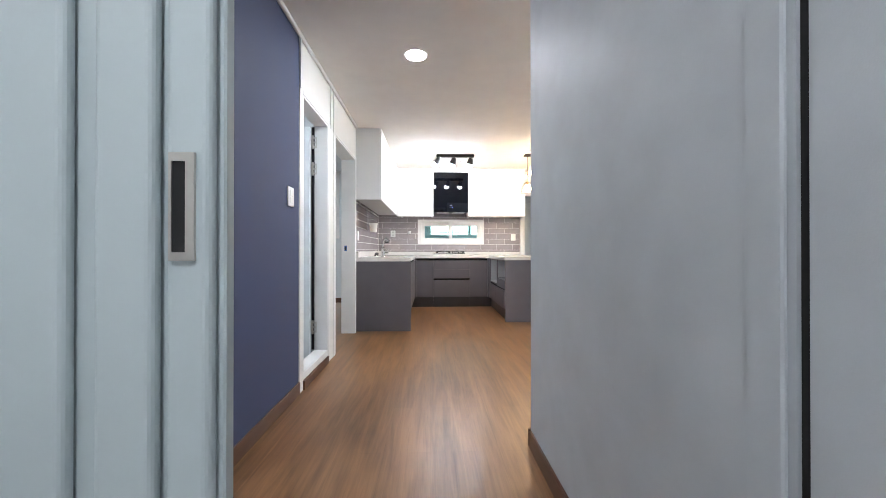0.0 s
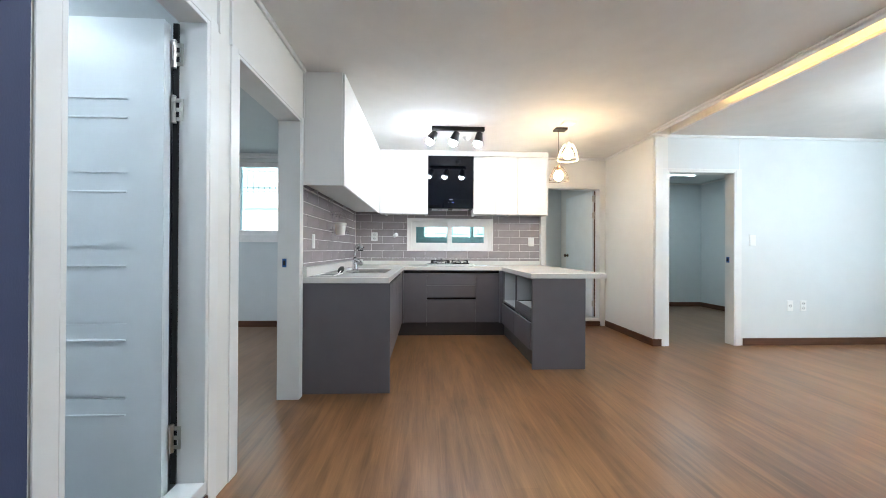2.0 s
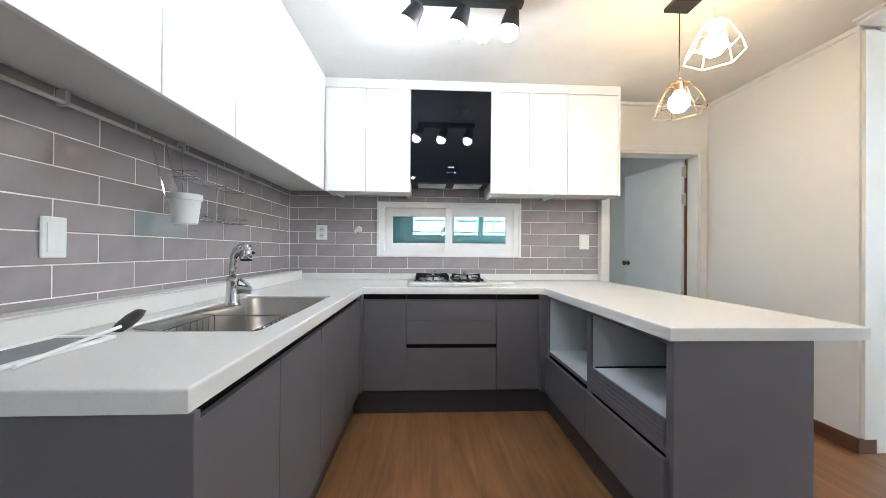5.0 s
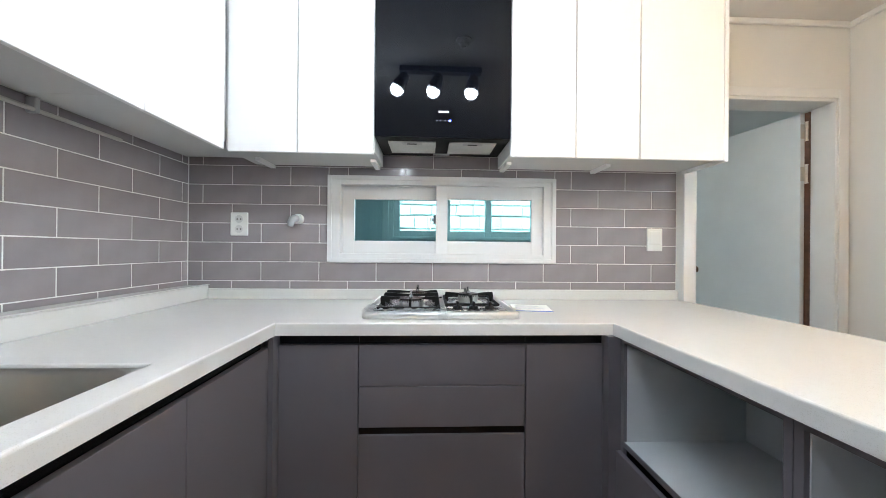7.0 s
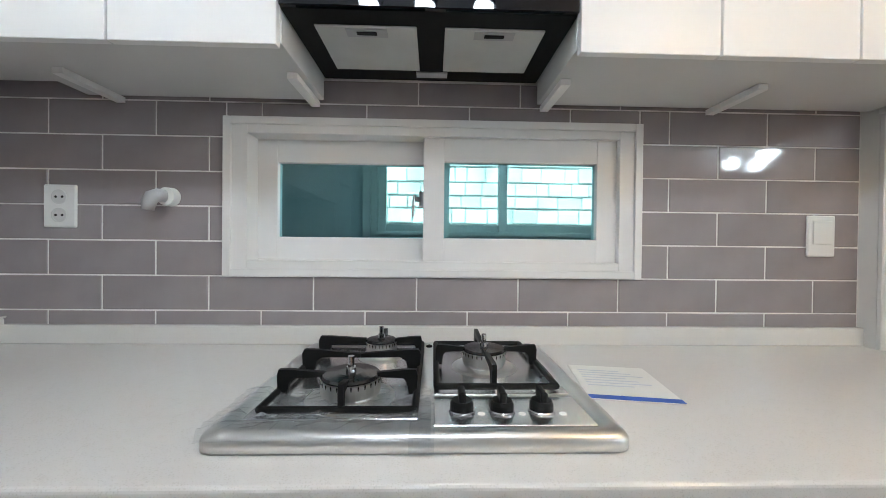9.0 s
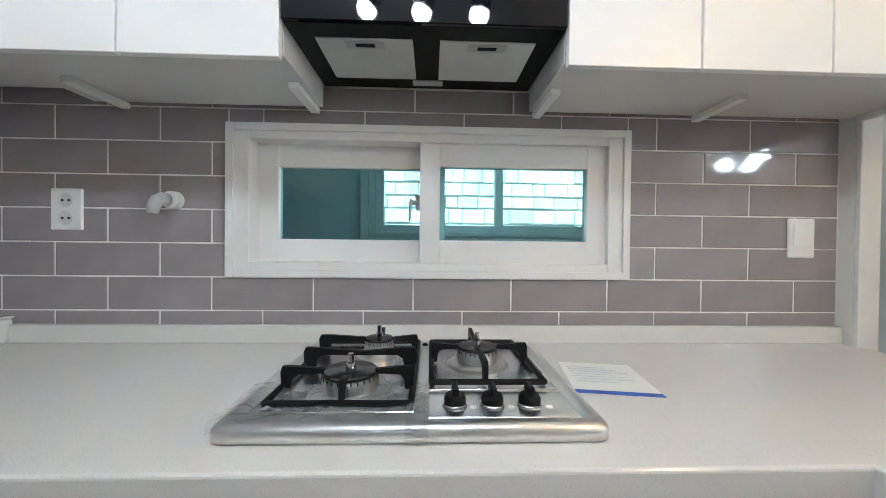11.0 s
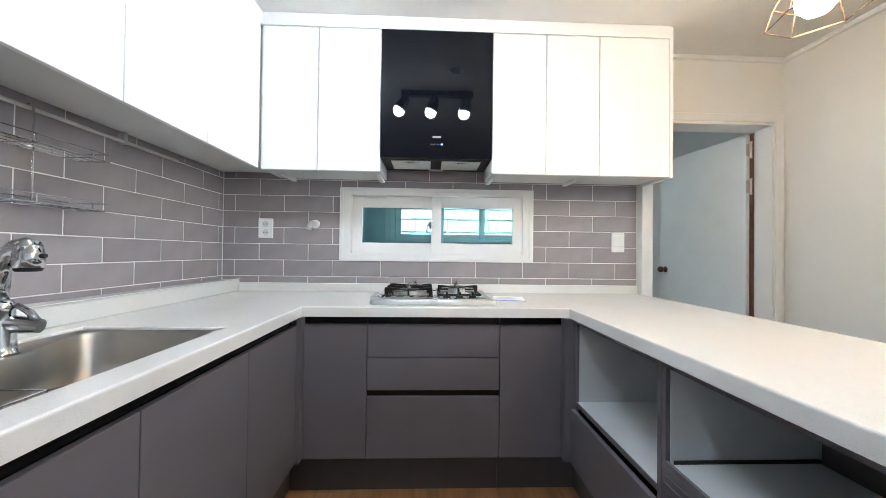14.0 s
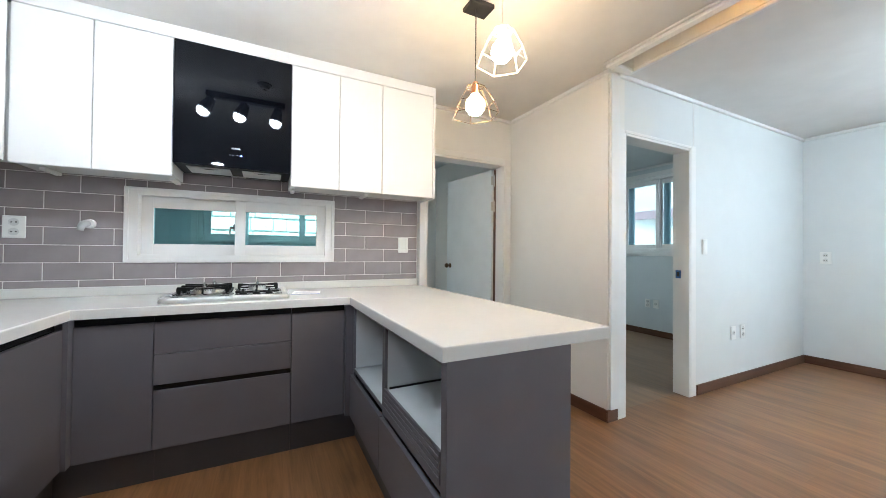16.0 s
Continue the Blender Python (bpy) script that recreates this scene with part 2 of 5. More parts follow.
G_DOWN = glow("downlight_disc", (0.86, 0.94, 1.0), L_DOWN)
G_LIVING = glow("living_led", (0.80, 0.94, 1.0), L_LIVING)
G_BED = glow("bedroom_led", (0.88, 0.96, 1.0), L_BED)
G_RIGHT = glow("small_room_led", (0.80, 0.97, 0.97), L_RIGHT)
G_STUDY = glow("study_led", (0.85, 0.95, 1.0), 10)
G_COVE = glow("cove_led", (1.0, 0.72, 0.28), L_COVE)
G_BATH = glow("bath_led", (0.82, 0.94, 1.0), L_BATH)
G_UTIL = glow("utility_fill", (0.84, 1.0, 1.0), L_UTIL)
G_FOYER = glow("foyer_led", (0.90, 0.97, 1.0), L_FOYER)


# ---- mesh helpers ----
def box(bm, x0, x1, y0, y1, z0, z1, bevel=0.0, segments=1):
    m = Matrix.LocRotScale(((x0 + x1) / 2, (y0 + y1) / 2, (z0 + z1) / 2), None, (abs(x1 - x0), abs(y1 - y0), abs(z1 - z0)))
    made = bmesh.ops.create_cube(bm, size=1.0, matrix=m)
    if bevel:
        edges = {e for v in made["verts"] for e in v.link_edges}
        bmesh.ops.bevel(bm, geom=list(edges), offset=bevel, segments=segments, profile=0.5, affect="EDGES")
    return bm


def boxes(*rows, bevel=0.0):
    bm = bmesh.new()
    for r in rows:
        box(bm, *r, bevel=bevel)
    return bm


def rod(bm, a, b, r, r2=None, n=10):
    a, b = Vector(a), Vector(b)
    d = b - a
    m = Matrix.Translation((a + b) / 2) @ d.to_track_quat("Z", "Y").to_matrix().to_4x4()
    bmesh.ops.create_cone(bm, cap_ends=True, segments=n, radius1=r, radius2=r if r2 is None else r2, depth=d.length, matrix=m)
    return bm


def wires(lines, r, n=6):
    bm = bmesh.new()
    for a, b in lines:
        rod(bm, a, b, r, n=n)
    return bm


def lathe(profile, n=32, centre=(0, 0, 0)):
    """A turned shape from (radius, z) pairs."""
    bm = bmesh.new()
    rings = []
    for r, z in profile:
        if r < 1e-5:
            rings.append([bm.verts.new((centre[0], centre[1], centre[2] + z))])
        else:
            rings.append([bm.verts.new((centre[0] + r * math.cos(2 * math.pi * i / n), centre[1] + r * math.sin(2 * math.pi * i / n), centre[2] + z)) for i in range(n)])
    for a, b in zip(rings, rings[1:]):
        for i in range(n):
            j = (i + 1) % n
            quad = [a[i % len(a)], a[j % len(a)], b[j % len(b)], b[i % len(b)]]
            face = list(dict.fromkeys(quad))
            if len(face) > 2:
                bm.faces.new(face)
    bmesh.ops.recalc_face_normals(bm, faces=bm.faces)
    return bm


def tube(points, r, n=12, taper=None):
    """A round tube swept along points."""
    bm = bmesh.new()
    pts = [Vector(p) for p in points]
    rings = []
    for k, p in enumerate(pts):
        d = (pts[min(k + 1, len(pts) - 1)] - pts[max(k - 1, 0)]).normalized()
        q = d.to_track_quat("Z", "Y")
        rk = r if taper is None else taper[k]
        rings.append([bm.verts.new(p + q @ Vector((rk * math.cos(2 * math.pi * i / n), rk * math.sin(2 * math.pi * i / n), 0))) for i in range(n)])
    for a, b in zip(rings, rings[1:]):
        for i in range(n):
            bm.faces.new((a[i], a[(i + 1) % n], b[(i + 1) % n], b[i]))
    bm.faces.new(rings[0][::-1]), bm.faces.new(rings[-1])
    bmesh.ops.recalc_face_normals(bm, faces=bm.faces)
    return bm


def mesh_of(name, bm, material, smooth=False):
    me = bpy.data.meshes.new(name)
    bm.to_mesh(me)
    bm.free()
    me.materials.append(material)
    if smooth:
        for p in me.polygons:
            p.use_smooth = True
    return me


def solid(name, bm, material, label="", category="", group="", kind="", smooth=False):
    return tagged(new(name, mesh_of(name, bm, material, smooth)), label, category, group, kind)


def thing(name, place, label, category, group="", kind=""):
    ob = new(name)
    ob.empty_display_size = 0.05
    ob.location = place
    return tagged(ob, label, category, group, kind)


def place_of(ob):
    p = Vector(ob.location)
    return p + place_of(ob.parent) if ob.parent else p


def part(name, bm, material, parent, label="", smooth=False):
    """One mesh under a thing or a part; its vertices are given in the world."""
    me = mesh_of(name, bm, material, smooth)
    me.transform(Matrix.Translation(-place_of(parent)))
    ob = new(name, me)
    ob.parent = parent
    return tagged(ob, label)


# ---- large structure ----
H = 2.406         # ceiling
LX = 0.443        # face of the passage's door wall
TX = 0.36         # face of the kitchen's tiled side wall
BY = 7.685        # face of the tiled back wall
RX, RY = 3.93, 6.571   # kitchen's other side wall, living-room wall with the small room's door


def structure(name, bm, material, label, category="wall"):
    return solid(name, bm, material, label, category, kind="structure")


structure("floor", boxes((0.28, 1.97, 1.5, 2.75, -0.12, 0.0), (0.28, 7.2, 2.75, 6.66, -0.12, 0.0), (0.28, 4.02, 6.66, 7.80, -0.12, 0.0)), FLOOR, "warm brown wood-patterned sheet floor with a soft sheen", "floor")
structure("floor_bedroom", boxes((-3.2, 0.28, 4.36, 7.87, -0.12, -0.003)), FLOOR_ROOM, "greyish brown wood-patterned bedroom floor", "floor")
structure("floor_small_room", boxes((4.02, 6.9, 6.66, 9.5, -0.12, -0.003)), FLOOR_ROOM, "greyish brown wood-patterned floor of the small room", "floor")
structure("floor_foyer", boxes((0.28, 1.97, -0.45, 1.5, -0.2, -0.08)), FOYER_TILE, "grey tiled entrance floor, one step down", "floor")
structure("floor_study", boxes((-2.6, 0.28, -0.45, 2.78, -0.12, -0.003)), FLOOR_ROOM, "greyish brown wood-patterned floor by the entrance", "floor")
structure("floor_bath", boxes((-1.8, 0.28, 2.78, 4.36, -0.15, -0.05)), BATH_FLOOR, "dark grey tiled bathroom floor", "floor")
structure("floor_utility", boxes((0.2, 3.93, 7.80, 9.46, -0.15, -0.04)), FOYER_TILE, "grey tiled utility room floor", "floor")

COVE0, COVE1, COVE_END = 3.895, 4.06, 6.475
structure("ceiling", boxes((0.28, COVE0, -0.45, 7.69, H, H + 0.12), (COVE0, COVE1, COVE_END, 6.60, H, H + 0.12), (COVE0, 4.0, 6.60, 7.69, H, H + 0.12)), CEIL, "off-white papered ceiling over passage and kitchen", "ceiling")
structure("ceiling_living", boxes((COVE1, 7.2, 2.75, 6.60, H, H + 0.12), (COVE0, COVE1, 2.75, 2.95, H, H + 0.12)), CEIL, "white papered living-room ceiling", "ceiling")
structure("ceiling_cove", boxes((COVE0 - 0.12, COVE0 - 0.1, 2.9, 6.56, H + 0.12, H + 0.26), (COVE1 + 0.02, COVE1 + 0.04, 2.9, 6.56, H + 0.12, H + 0.26),
                                (COVE0 - 0.1, COVE1 + 0.02, 6.52, 6.54, H + 0.12, H + 0.26), (COVE0 - 0.1, COVE1 + 0.02, 2.9, 2.92, H + 0.12, H + 0.26),
                                (COVE0 - 0.12, COVE1 + 0.04, 2.9, 6.56, H + 0.26, H + 0.28)), COVE_TAN, "recessed ceiling slot with hidden warm light", "ceiling")
structure("ceiling_rooms", boxes((-3.2, 0.28, -0.45, 7.85, H, H + 0.1)), WALL_ROOM, "pale ceiling of the rooms beside the passage", "ceiling")
structure("ceiling_small_room", boxes((4.1, 6.9, 6.60, 9.5, H, H + 0.1)), WALL_ROOM, "pale ceiling of the small room", "ceiling")
structure("ceiling_utility", boxes((0.2, 3.93, 7.85, 9.46, 2.30, 2.4), (2.985, 3.93, 7.78, 7.85, 2.30, 2.4)), WALL_ROOM, "pale ceiling of the utility room", "ceiling")

# passage wall with three doors
D1, D2, D3 = (1.78, 2.575), (3.614, 4.21), (4.428, 5.283)
WI = 0.333         # rooms' side of the passage wall
DH = 2.018
structure("wall_entry", boxes((WI, LX, -0.45, D1[0], -0.1, H), (WI, LX, *D1, DH, H), (WI, LX, D1[1], 2.61, 0, H)), WALL, "white papered wall by the entrance")
structure("wall_navy", boxes((WI, LX, 2.61, 3.549, 0, H)), NAVY, "deep navy textured wallpaper on the passage wall")
structure("wall_doors", boxes((WI, LX, 3.549, D2[0], 0, H), (WI, LX, *D2, DH + 0.01, H), (WI, LX, D2[1], D3[0], 0, H), (WI, LX, *D3, DH, H), (WI, LX, D3[1], 5.329, 0, H), (WI, 0.408, 5.329, 5.351, 0, H)), WALL, "white papered wall round two door openings")
wall_side = structure("wall_kitchen_side", boxes((WI - 0.001, TX - 0.0016, 5.3515, 7.85, 0, H)), GROUT, "kitchen side wall under grey tiles")
W0, W1, WZ0, WZ1 = 1.095, 2.29, 1.082, 1.512
wall_back = structure("wall_kitchen_back", boxes((TX - 0.0016, W0, BY + 0.0016, 7.85, 0, H), (W1, 2.985, BY + 0.0016, 7.85, 0, H), (W0, W1, BY + 0.0016, 7.85, 0, WZ0), (W0, W1, BY + 0.0016, 7.85, WZ1, H)), GROUT, "kitchen back wall under grey tiles")
UD = (3.040, 3.856)
UH = 1.985          # its head
structure("wall_utility_door", boxes((2.985, UD[0], 7.64, 7.78, -0.1, H), (*UD, 7.64, 7.78, UH, H), (UD[1], RX, 7.64, 7.78, -0.1, H), (*UD, 7.64, 7.78, -0.1, 0.07)), WALL, "cream papered wall round the utility door")
structure("wall_kitchen_right", boxes((RX, 4.10, RY, 9.5, 0, H)), WALL, "cream papered side wall beside the worktop")
RD = (4.098, 4.905)
structure("wall_living_back", boxes((*RD, RY, 6.695, 2.0, H), (RD[1], 7.2, RY, 6.695, 0, H)), WALL_COOL, "pale cool white living-room wall")
structure("wall_living_right", boxes((7.02, 7.2, 2.75, 3.35, 0, H), (7.02, 7.2, 5.25, RY, 0, H), (7.02, 7.2, 3.35, 5.25, 0, 0.75), (7.02, 7.2, 3.35, 5.25, 2.15, H)), WALL_COOL, "pale cool white living-room side wall")
structure("wall_entry_grey", boxes((1.81, 1.97, 1.632, 2.882, 0, H)), GREY_WALL, "grey satin wallpaper on the entrance wall")
structure("wall_living_south", boxes((1.97, 7.02, 2.75, 2.882, 0, H)), WALL_COOL, "pale living-room wall behind the entrance")
structure("wall_foyer", boxes((1.81, 1.97, -0.45, 1.616, -0.1, H), (1.835, 1.97, 1.616, 1.632, -0.1, H), (0.45, 1.81, -0.45, -0.3, -0.1, H)), GREY_WALL, "grey papered walls of the entrance")
structure("wall_bedroom", boxes((-3.2, -3.05, 4.36, 7.85, 0, H), (-3.05, WI - 0.001, 4.325, 4.40, 0, H),
                                (-3.05, -2.205, 7.70, 7.85, 0, H), (-0.42, WI - 0.002, 7.70, 7.85, 0, H), (-2.205, -0.42, 7.70, 7.85, 0, 1.235), (-2.205, -0.42, 7.70, 7.85, 2.335, H)), WALL_ROOM, "pale grey bedroom walls")
structure("wall_bath", boxes((-1.8, -1.7, 2.78, 4.36, -0.1, H), (-1.7, WI - 0.001, 2.78, 2.86, -0.1, H), (-1.7, WI - 0.001, 4.262, 4.324, -0.1, H)), BATH_TILE, "pale tiled bathroom walls")
structure("wall_study", boxes((-2.6, -2.5, -0.45, 2.78, 0, H), (-2.5, WI - 0.001, -0.45, -0.35, 0, H)), WALL_ROOM, "pale walls of the room by the entrance")
structure("wall_utility", boxes((0.2, 1.2, 9.3, 9.46, 0, H), (3.1, 3.93, 9.3, 9.46, 0, H), (1.2, 3.1, 9.3, 9.46, 0, 1.24), (1.2, 3.1, 9.3, 9.46, 2.12, H), (0.2, 0.32, 7.85, 9.3, 0, H)), WALL_ROOM, "pale grey utility room walls")
structure("wall_small_room", boxes((4.10, 6.9, 9.35, 9.5, 0, H), (6.75, 6.9, 6.695, 7.0, 0, H), (6.75, 6.9, 8.56, 9.35, 0, H), (6.75, 6.9, 7.0, 8.56, 0, 1.185), (6.75, 6.9, 7.0, 8.56, 2.255, H)), WALL_ROOM, "pale grey walls of the small room")

# skirting
SK = 0.085
def skirting(*rows):
    return structure("baseboard", boxes(*rows, bevel=0.003), SKIRT, "dark brown wood-grain skirting board", "baseboard")
skirting((LX, LX + 0.012, 2.642, 3.549, 0, SK), (LX, LX + 0.012, 1.66, 1.72, 0, SK))
skirting((LX + 0.004, LX + 0.016, 3.62, 4.20, 0, 0.062))
skirting((1.798, 1.81, 1.66, 2.870, 0, SK), (1.798, 7.02, 2.882, 2.894, 0, SK))
skirting((RX - 0.012, RX, RY, 7.62, 0, SK), (RX - 0.012, 4.025, RY - 0.012, RY, 0, SK))
skirting((4.99, 7.008, RY - 0.012, RY, 0, SK), (7.008, 7.02, 2.91, RY, 0, SK))
skirting((3.02, 3.85, 7.628, 7.64, 0, 0.07))
skirting((-3.05, WI - 0.003, 7.688, 7.70, 0, SK), (-3.05, -3.038, 4.44, 7.688, 0, SK))
skirting((4.10, 6.738, 9.338, 9.35, 0, SK), (6.738, 6.75, 6.695, 9.35, 0, SK))

# ceiling edge moulding
def moulding(*rows):
    return structure("trim", boxes(*rows, bevel=0.005), TRIM, "slim white ceiling moulding", "moulding")
moulding((LX, LX + 0.022, -0.3, 5.329, H - 0.03, H))
moulding((RX - 0.022, RX, RY - 0.02, 7.64, H - 0.03, H), (3.02, RX - 0.022, 7.618, 7.64, H - 0.03, H))
moulding((4.03, 7.02, RY - 0.022, RY, H - 0.03, H), (6.998, 7.02, 2.9, RY - 0.022, H - 0.03, H))
moulding((COVE0 - 0.075, COVE0 - 0.05, 2.95, COVE_END + 0.05, H - 0.012, H), (COVE0 - 0.05, COVE0, 2.95, COVE_END + 0.05, H - 0.028, H), (COVE0, COVE1, COVE_END, COVE_END + 0.05, H - 0.028, H), (COVE1, COVE1 + 0.03, 2.95, COVE_END + 0.05, H - 0.022, H))
moulding((-3.05, WI - 0.003, 7.672, 7.70, H - 0.03, H))
moulding((6.728, 6.75, 6.695, 9.35, H - 0.03, H), (4.10, 6.728, 9.328, 9.35, H - 0.03, H))
structure("trim", boxes((LX, LX + 0.012, 4.262, 4.274, DH, H - 0.03), (LX, LX + 0.012, 4.357, 4.369, DH, H - 0.03), (LX, LX + 0.012, 3.55, 3.566, DH + 0.03, H - 0.03), (LX, LX + 0.012, 5.314, 5.328, DH + 0.024, H - 0.03)), TRIM, "thin vertical trim from door heads to ceiling", "moulding")
structure("trim", boxes((3.945, 4.0285, RY - 0.018, RY, SK, H - 0.03), (4.945, 4.957, RY - 0.003, RY, 2.022, H - 0.03)), TRIM, "white corner trim of the living-room door wall", "moulding")


# ---- doors ----
def door_frame(name, axis, face, a, b, top, depth, proud, width, label, sill=None, head=0.022, far=None):
    """A lined opening with casings. axis 'x': the wall runs along y and faces +x; axis 'y': it runs along x and faces -y."""
    ob = thing(name, (face, a, 0) if axis == "x" else (a, face, 0), label, "door", kind="structure")
    def b3(u0, u1, w0, w1, z0, z1):
        return (w0, w1, u0, u1, z0, z1) if axis == "x" else (u0, u1, w0, w1, z0, z1)
    s = 1 if axis == "x" else -1
    out0, out1 = sorted((face, face + s * proud))
    in0, in1 = sorted((face + s * proud * 0.6, face - s * depth))
    z0 = sill[1] if sill else 0
    base = sill[0] if sill else 0
    part("casing", boxes(b3(a - width, a, out0, out1, 0, top + head), bevel=0.0025), TRIM, ob)
    part("casing", boxes(b3(b, b + (far or width), out0, out1, 0, top + head), bevel=0.0025), TRIM, ob)
    part("casing", boxes(b3(a, b, out0, out1, top, top + head), bevel=0.0025), TRIM, ob)
    part("jamb", boxes(b3(a, a + 0.018, in0, in1, z0, top), bevel=0.002), TRIM, ob)
    part("jamb", boxes(b3(b - 0.018, b, in0, in1, z0, top), bevel=0.002), TRIM, ob)
    part("jamb", boxes(b3(a + 0.018, b - 0.018, in0, in1, top - 0.018, top), bevel=0.002), TRIM, ob)
    if sill:
        part("threshold", boxes(b3(a, b, in0, in1, base, z0), bevel=0.004), TRIM, ob, "raised white threshold")
    return ob


def hinge(parent, x, y, z, along):
    bm = bmesh.new()
    for k in range(5):
        rod(bm, (x, y, z - 0.05 + 0.02 * k), (x, y, z - 0.0315 + 0.02 * k), 0.008, n=12)
    rod(bm, (x, y, z - 0.056), (x, y, z - 0.05), 0.010, n=12)
    rod(bm, (x, y, z + 0.05), (x, y, z + 0.056), 0.010, n=12)
    if along == "x":
        box(bm, x - 0.03, x - 0.004, y + 0.004, y + 0.007, z - 0.042, z + 0.042)
        for lo, hi in ((-0.046, -0.03), (-0.008, 0.008), (0.03, 0.046)):
            box(bm, x + 0.004, x + 0.024, y + 0.004, y + 0.007, z + lo, z + hi)
        box(bm, x + 0.024, x + 0.034, y + 0.004, y + 0.007, z - 0.046, z + 0.046)
    else:
        box(bm, x + 0.004, x + 0.007, y - 0.034, y + 0.03, z - 0.05, z + 0.05)
    return part("hinge", bm, HINGE, parent, "satin steel hinge")


def leaf_into_room(ob, hx, hy, width, top, z0, lines):
    """A leaf hinged at the far jamb and swung back into the room, along -x, with pressed grooves."""
    y0, y1 = hy - 0.038, hy
    bm = bmesh.new()
    box(bm, hx - width, hx, y0 + 0.008, y1, z0, top, 0.002)
    cuts = sorted(lines)
    edges = [z0] + cuts + [top]
    box(bm, hx - 0.135, hx, y0, y0 + 0.0075, z0, top)
    box(bm, hx - width, hx - width + 0.14, y0, y0 + 0.0075, z0, top)
    for k in range(len(edges) - 1):
        lo, hi = edges[k] + (0.006 if k else 0), edges[k + 1] - (0.006 if k < len(edges) - 2 else 0)
        box(bm, hx - width + 0.14, hx - 0.135, y0, y0 + 0.0075, lo, hi)
    for z in cuts:
        box(bm, hx - width + 0.14, hx - 0.135, y0 - 0.005, y0 + 0.0005, z - 0.074, z - 0.066, 0.0018)
    leaf = part("door_leaf", bm, DOOR, ob, "white door leaf with pressed lines, open")
    return leaf


GROOVES = (1.664, 1.372, 1.080, 0.787, 0.494)
door1 = door_frame("door_1", "x", LX, *D1, DH, LX - WI, 0.006, 0.065, "white framed door standing open by the entrance")
leaf = leaf_into_room(door1, 0.31, D1[1] - 0.018, 0.72, 1.98, 0.02, GROOVES)
for z in (1.83, 1.60, 0.25):
    hinge(leaf, 0.325, D1[1] - 0.035, z, "x")
# dark strip paints the shade of the gap between leaf and jamb
part("gap_strip", boxes((0.315, 0.336, D1[1] - 0.026, D1[1] - 0.019, 0.02, 1.98)), DARK, door1, "dark strip filling the shaded gap beside the leaf")

door2 = door_frame("door_2", "x", LX, *D2, DH + 0.01, LX - WI, 0.006, 0.062, "white framed bathroom door standing open above a raised sill", sill=(0.062, 0.115))
leaf = leaf_into_room(door2, 0.31, D2[1] - 0.03, 0.66, 1.99, 0.03, GROOVES)
for z in (1.87, 1.645, 0.31):
    hinge(leaf, 0.325, D2[1] - 0.035, z, "x")
# the bathroom door's gap shade, again as a dark strip
part("gap_strip", boxes((0.315, 0.336, D2[1] - 0.026, D2[1] - 0.019, 0.12, 2.0)), DARK, door2, "dark strip filling the shaded gap beside the leaf")

door3 = door_frame("door_3", "x", LX, *D3, DH, LX - 0.290, 0.006, 0.062, "white framed bedroom doorway standing open", far=0.045)
part("door_leaf", boxes((-0.44, 0.315, D3[0] + 0.005, D3[0] + 0.043, 0.012, 1.985), bevel=0.002), DOOR, door3, "white door leaf swung into the bedroom")
strike = part("strike_plate", boxes((0.326, 0.354, D3[1] - 0.022, D3[1] - 0.0185, 0.95, 1.012)), BLUE_TAPE, door3, "strike plate under blue film")
part("strike_hole", boxes((0.333, 0.348, D3[1] - 0.024, D3[1] - 0.022, 0.963, 0.998)), DARK, strike)

door4 = door_frame("door_4", "y", 7.64, *UD, UH, 0.14, 0.014, 0.056, "white framed utility door standing open above a sill", sill=(0.07, 0.10), head=0.05)
ang = radians(84)
leaf_bm = boxes((-0.78, 0, -0.019, 0.019, 0.105, 1.96), bevel=0.002)
for z in (1.62, 1.30, 1.22, 0.90, 0.82, 0.5):
    box(leaf_bm, -0.52, -0.22, -0.0215, -0.0185, z - 0.004, z + 0.004)
turned = Matrix.Translation((UD[1] - 0.032, 7.785, 0)) @ Matrix.Rotation(-ang, 4, "Z")
leaf_bm.transform(turned)
leaf4 = part("door_leaf", leaf_bm, DOOR, door4, "pale white door leaf with pressed lines, open")
for z in (1.85, 1.60, 0.3):
    hinge(leaf4, UD[1] - 0.03, 7.768, z, "x")
# brown strip stands for the jamb's own edge in the gap
part("gap_strip", boxes((UD[1] - 0.026, UD[1] - 0.0185, 7.755, 7.782, 0.11, 1.96)), SKIRT, door4, "brown strip in the gap at the jamb edge")
knob_bm = lathe([(0.0, -0.005), (0.026, -0.005), (0.026, 0.004), (0.011, 0.008), (0.011, 0.03), (0.024, 0.036), (0.027, 0.05), (0.020, 0.062), (0.0, 0.064)], 24)
knob_bm.transform(turned @ Matrix.Translation((-0.715, -0.019, 1.0)) @ Matrix.Rotation(radians(90), 4, "X"))
part("door_handle", knob_bm, DARK_BRONZE, leaf4, "round dark bronze door knob", smooth=True)

door5 = door_frame("door_5", "y", RY, *RD, 2.0, 0.124, 0.008, 0.068, "white framed small-room doorway standing open")
strike = part("strike_plate", boxes((RD[1] - 0.022, RD[1] - 0.0185, RY + 0.06, RY + 0.10, 0.95, 1.015)), BLUE_TAPE, door5, "strike plate under blue film")
part("strike_hole", boxes((RD[1] - 0.024, RD[1] - 0.022, RY + 0.07, RY + 0.09, 0.965, 1.0)), DARK, strike)

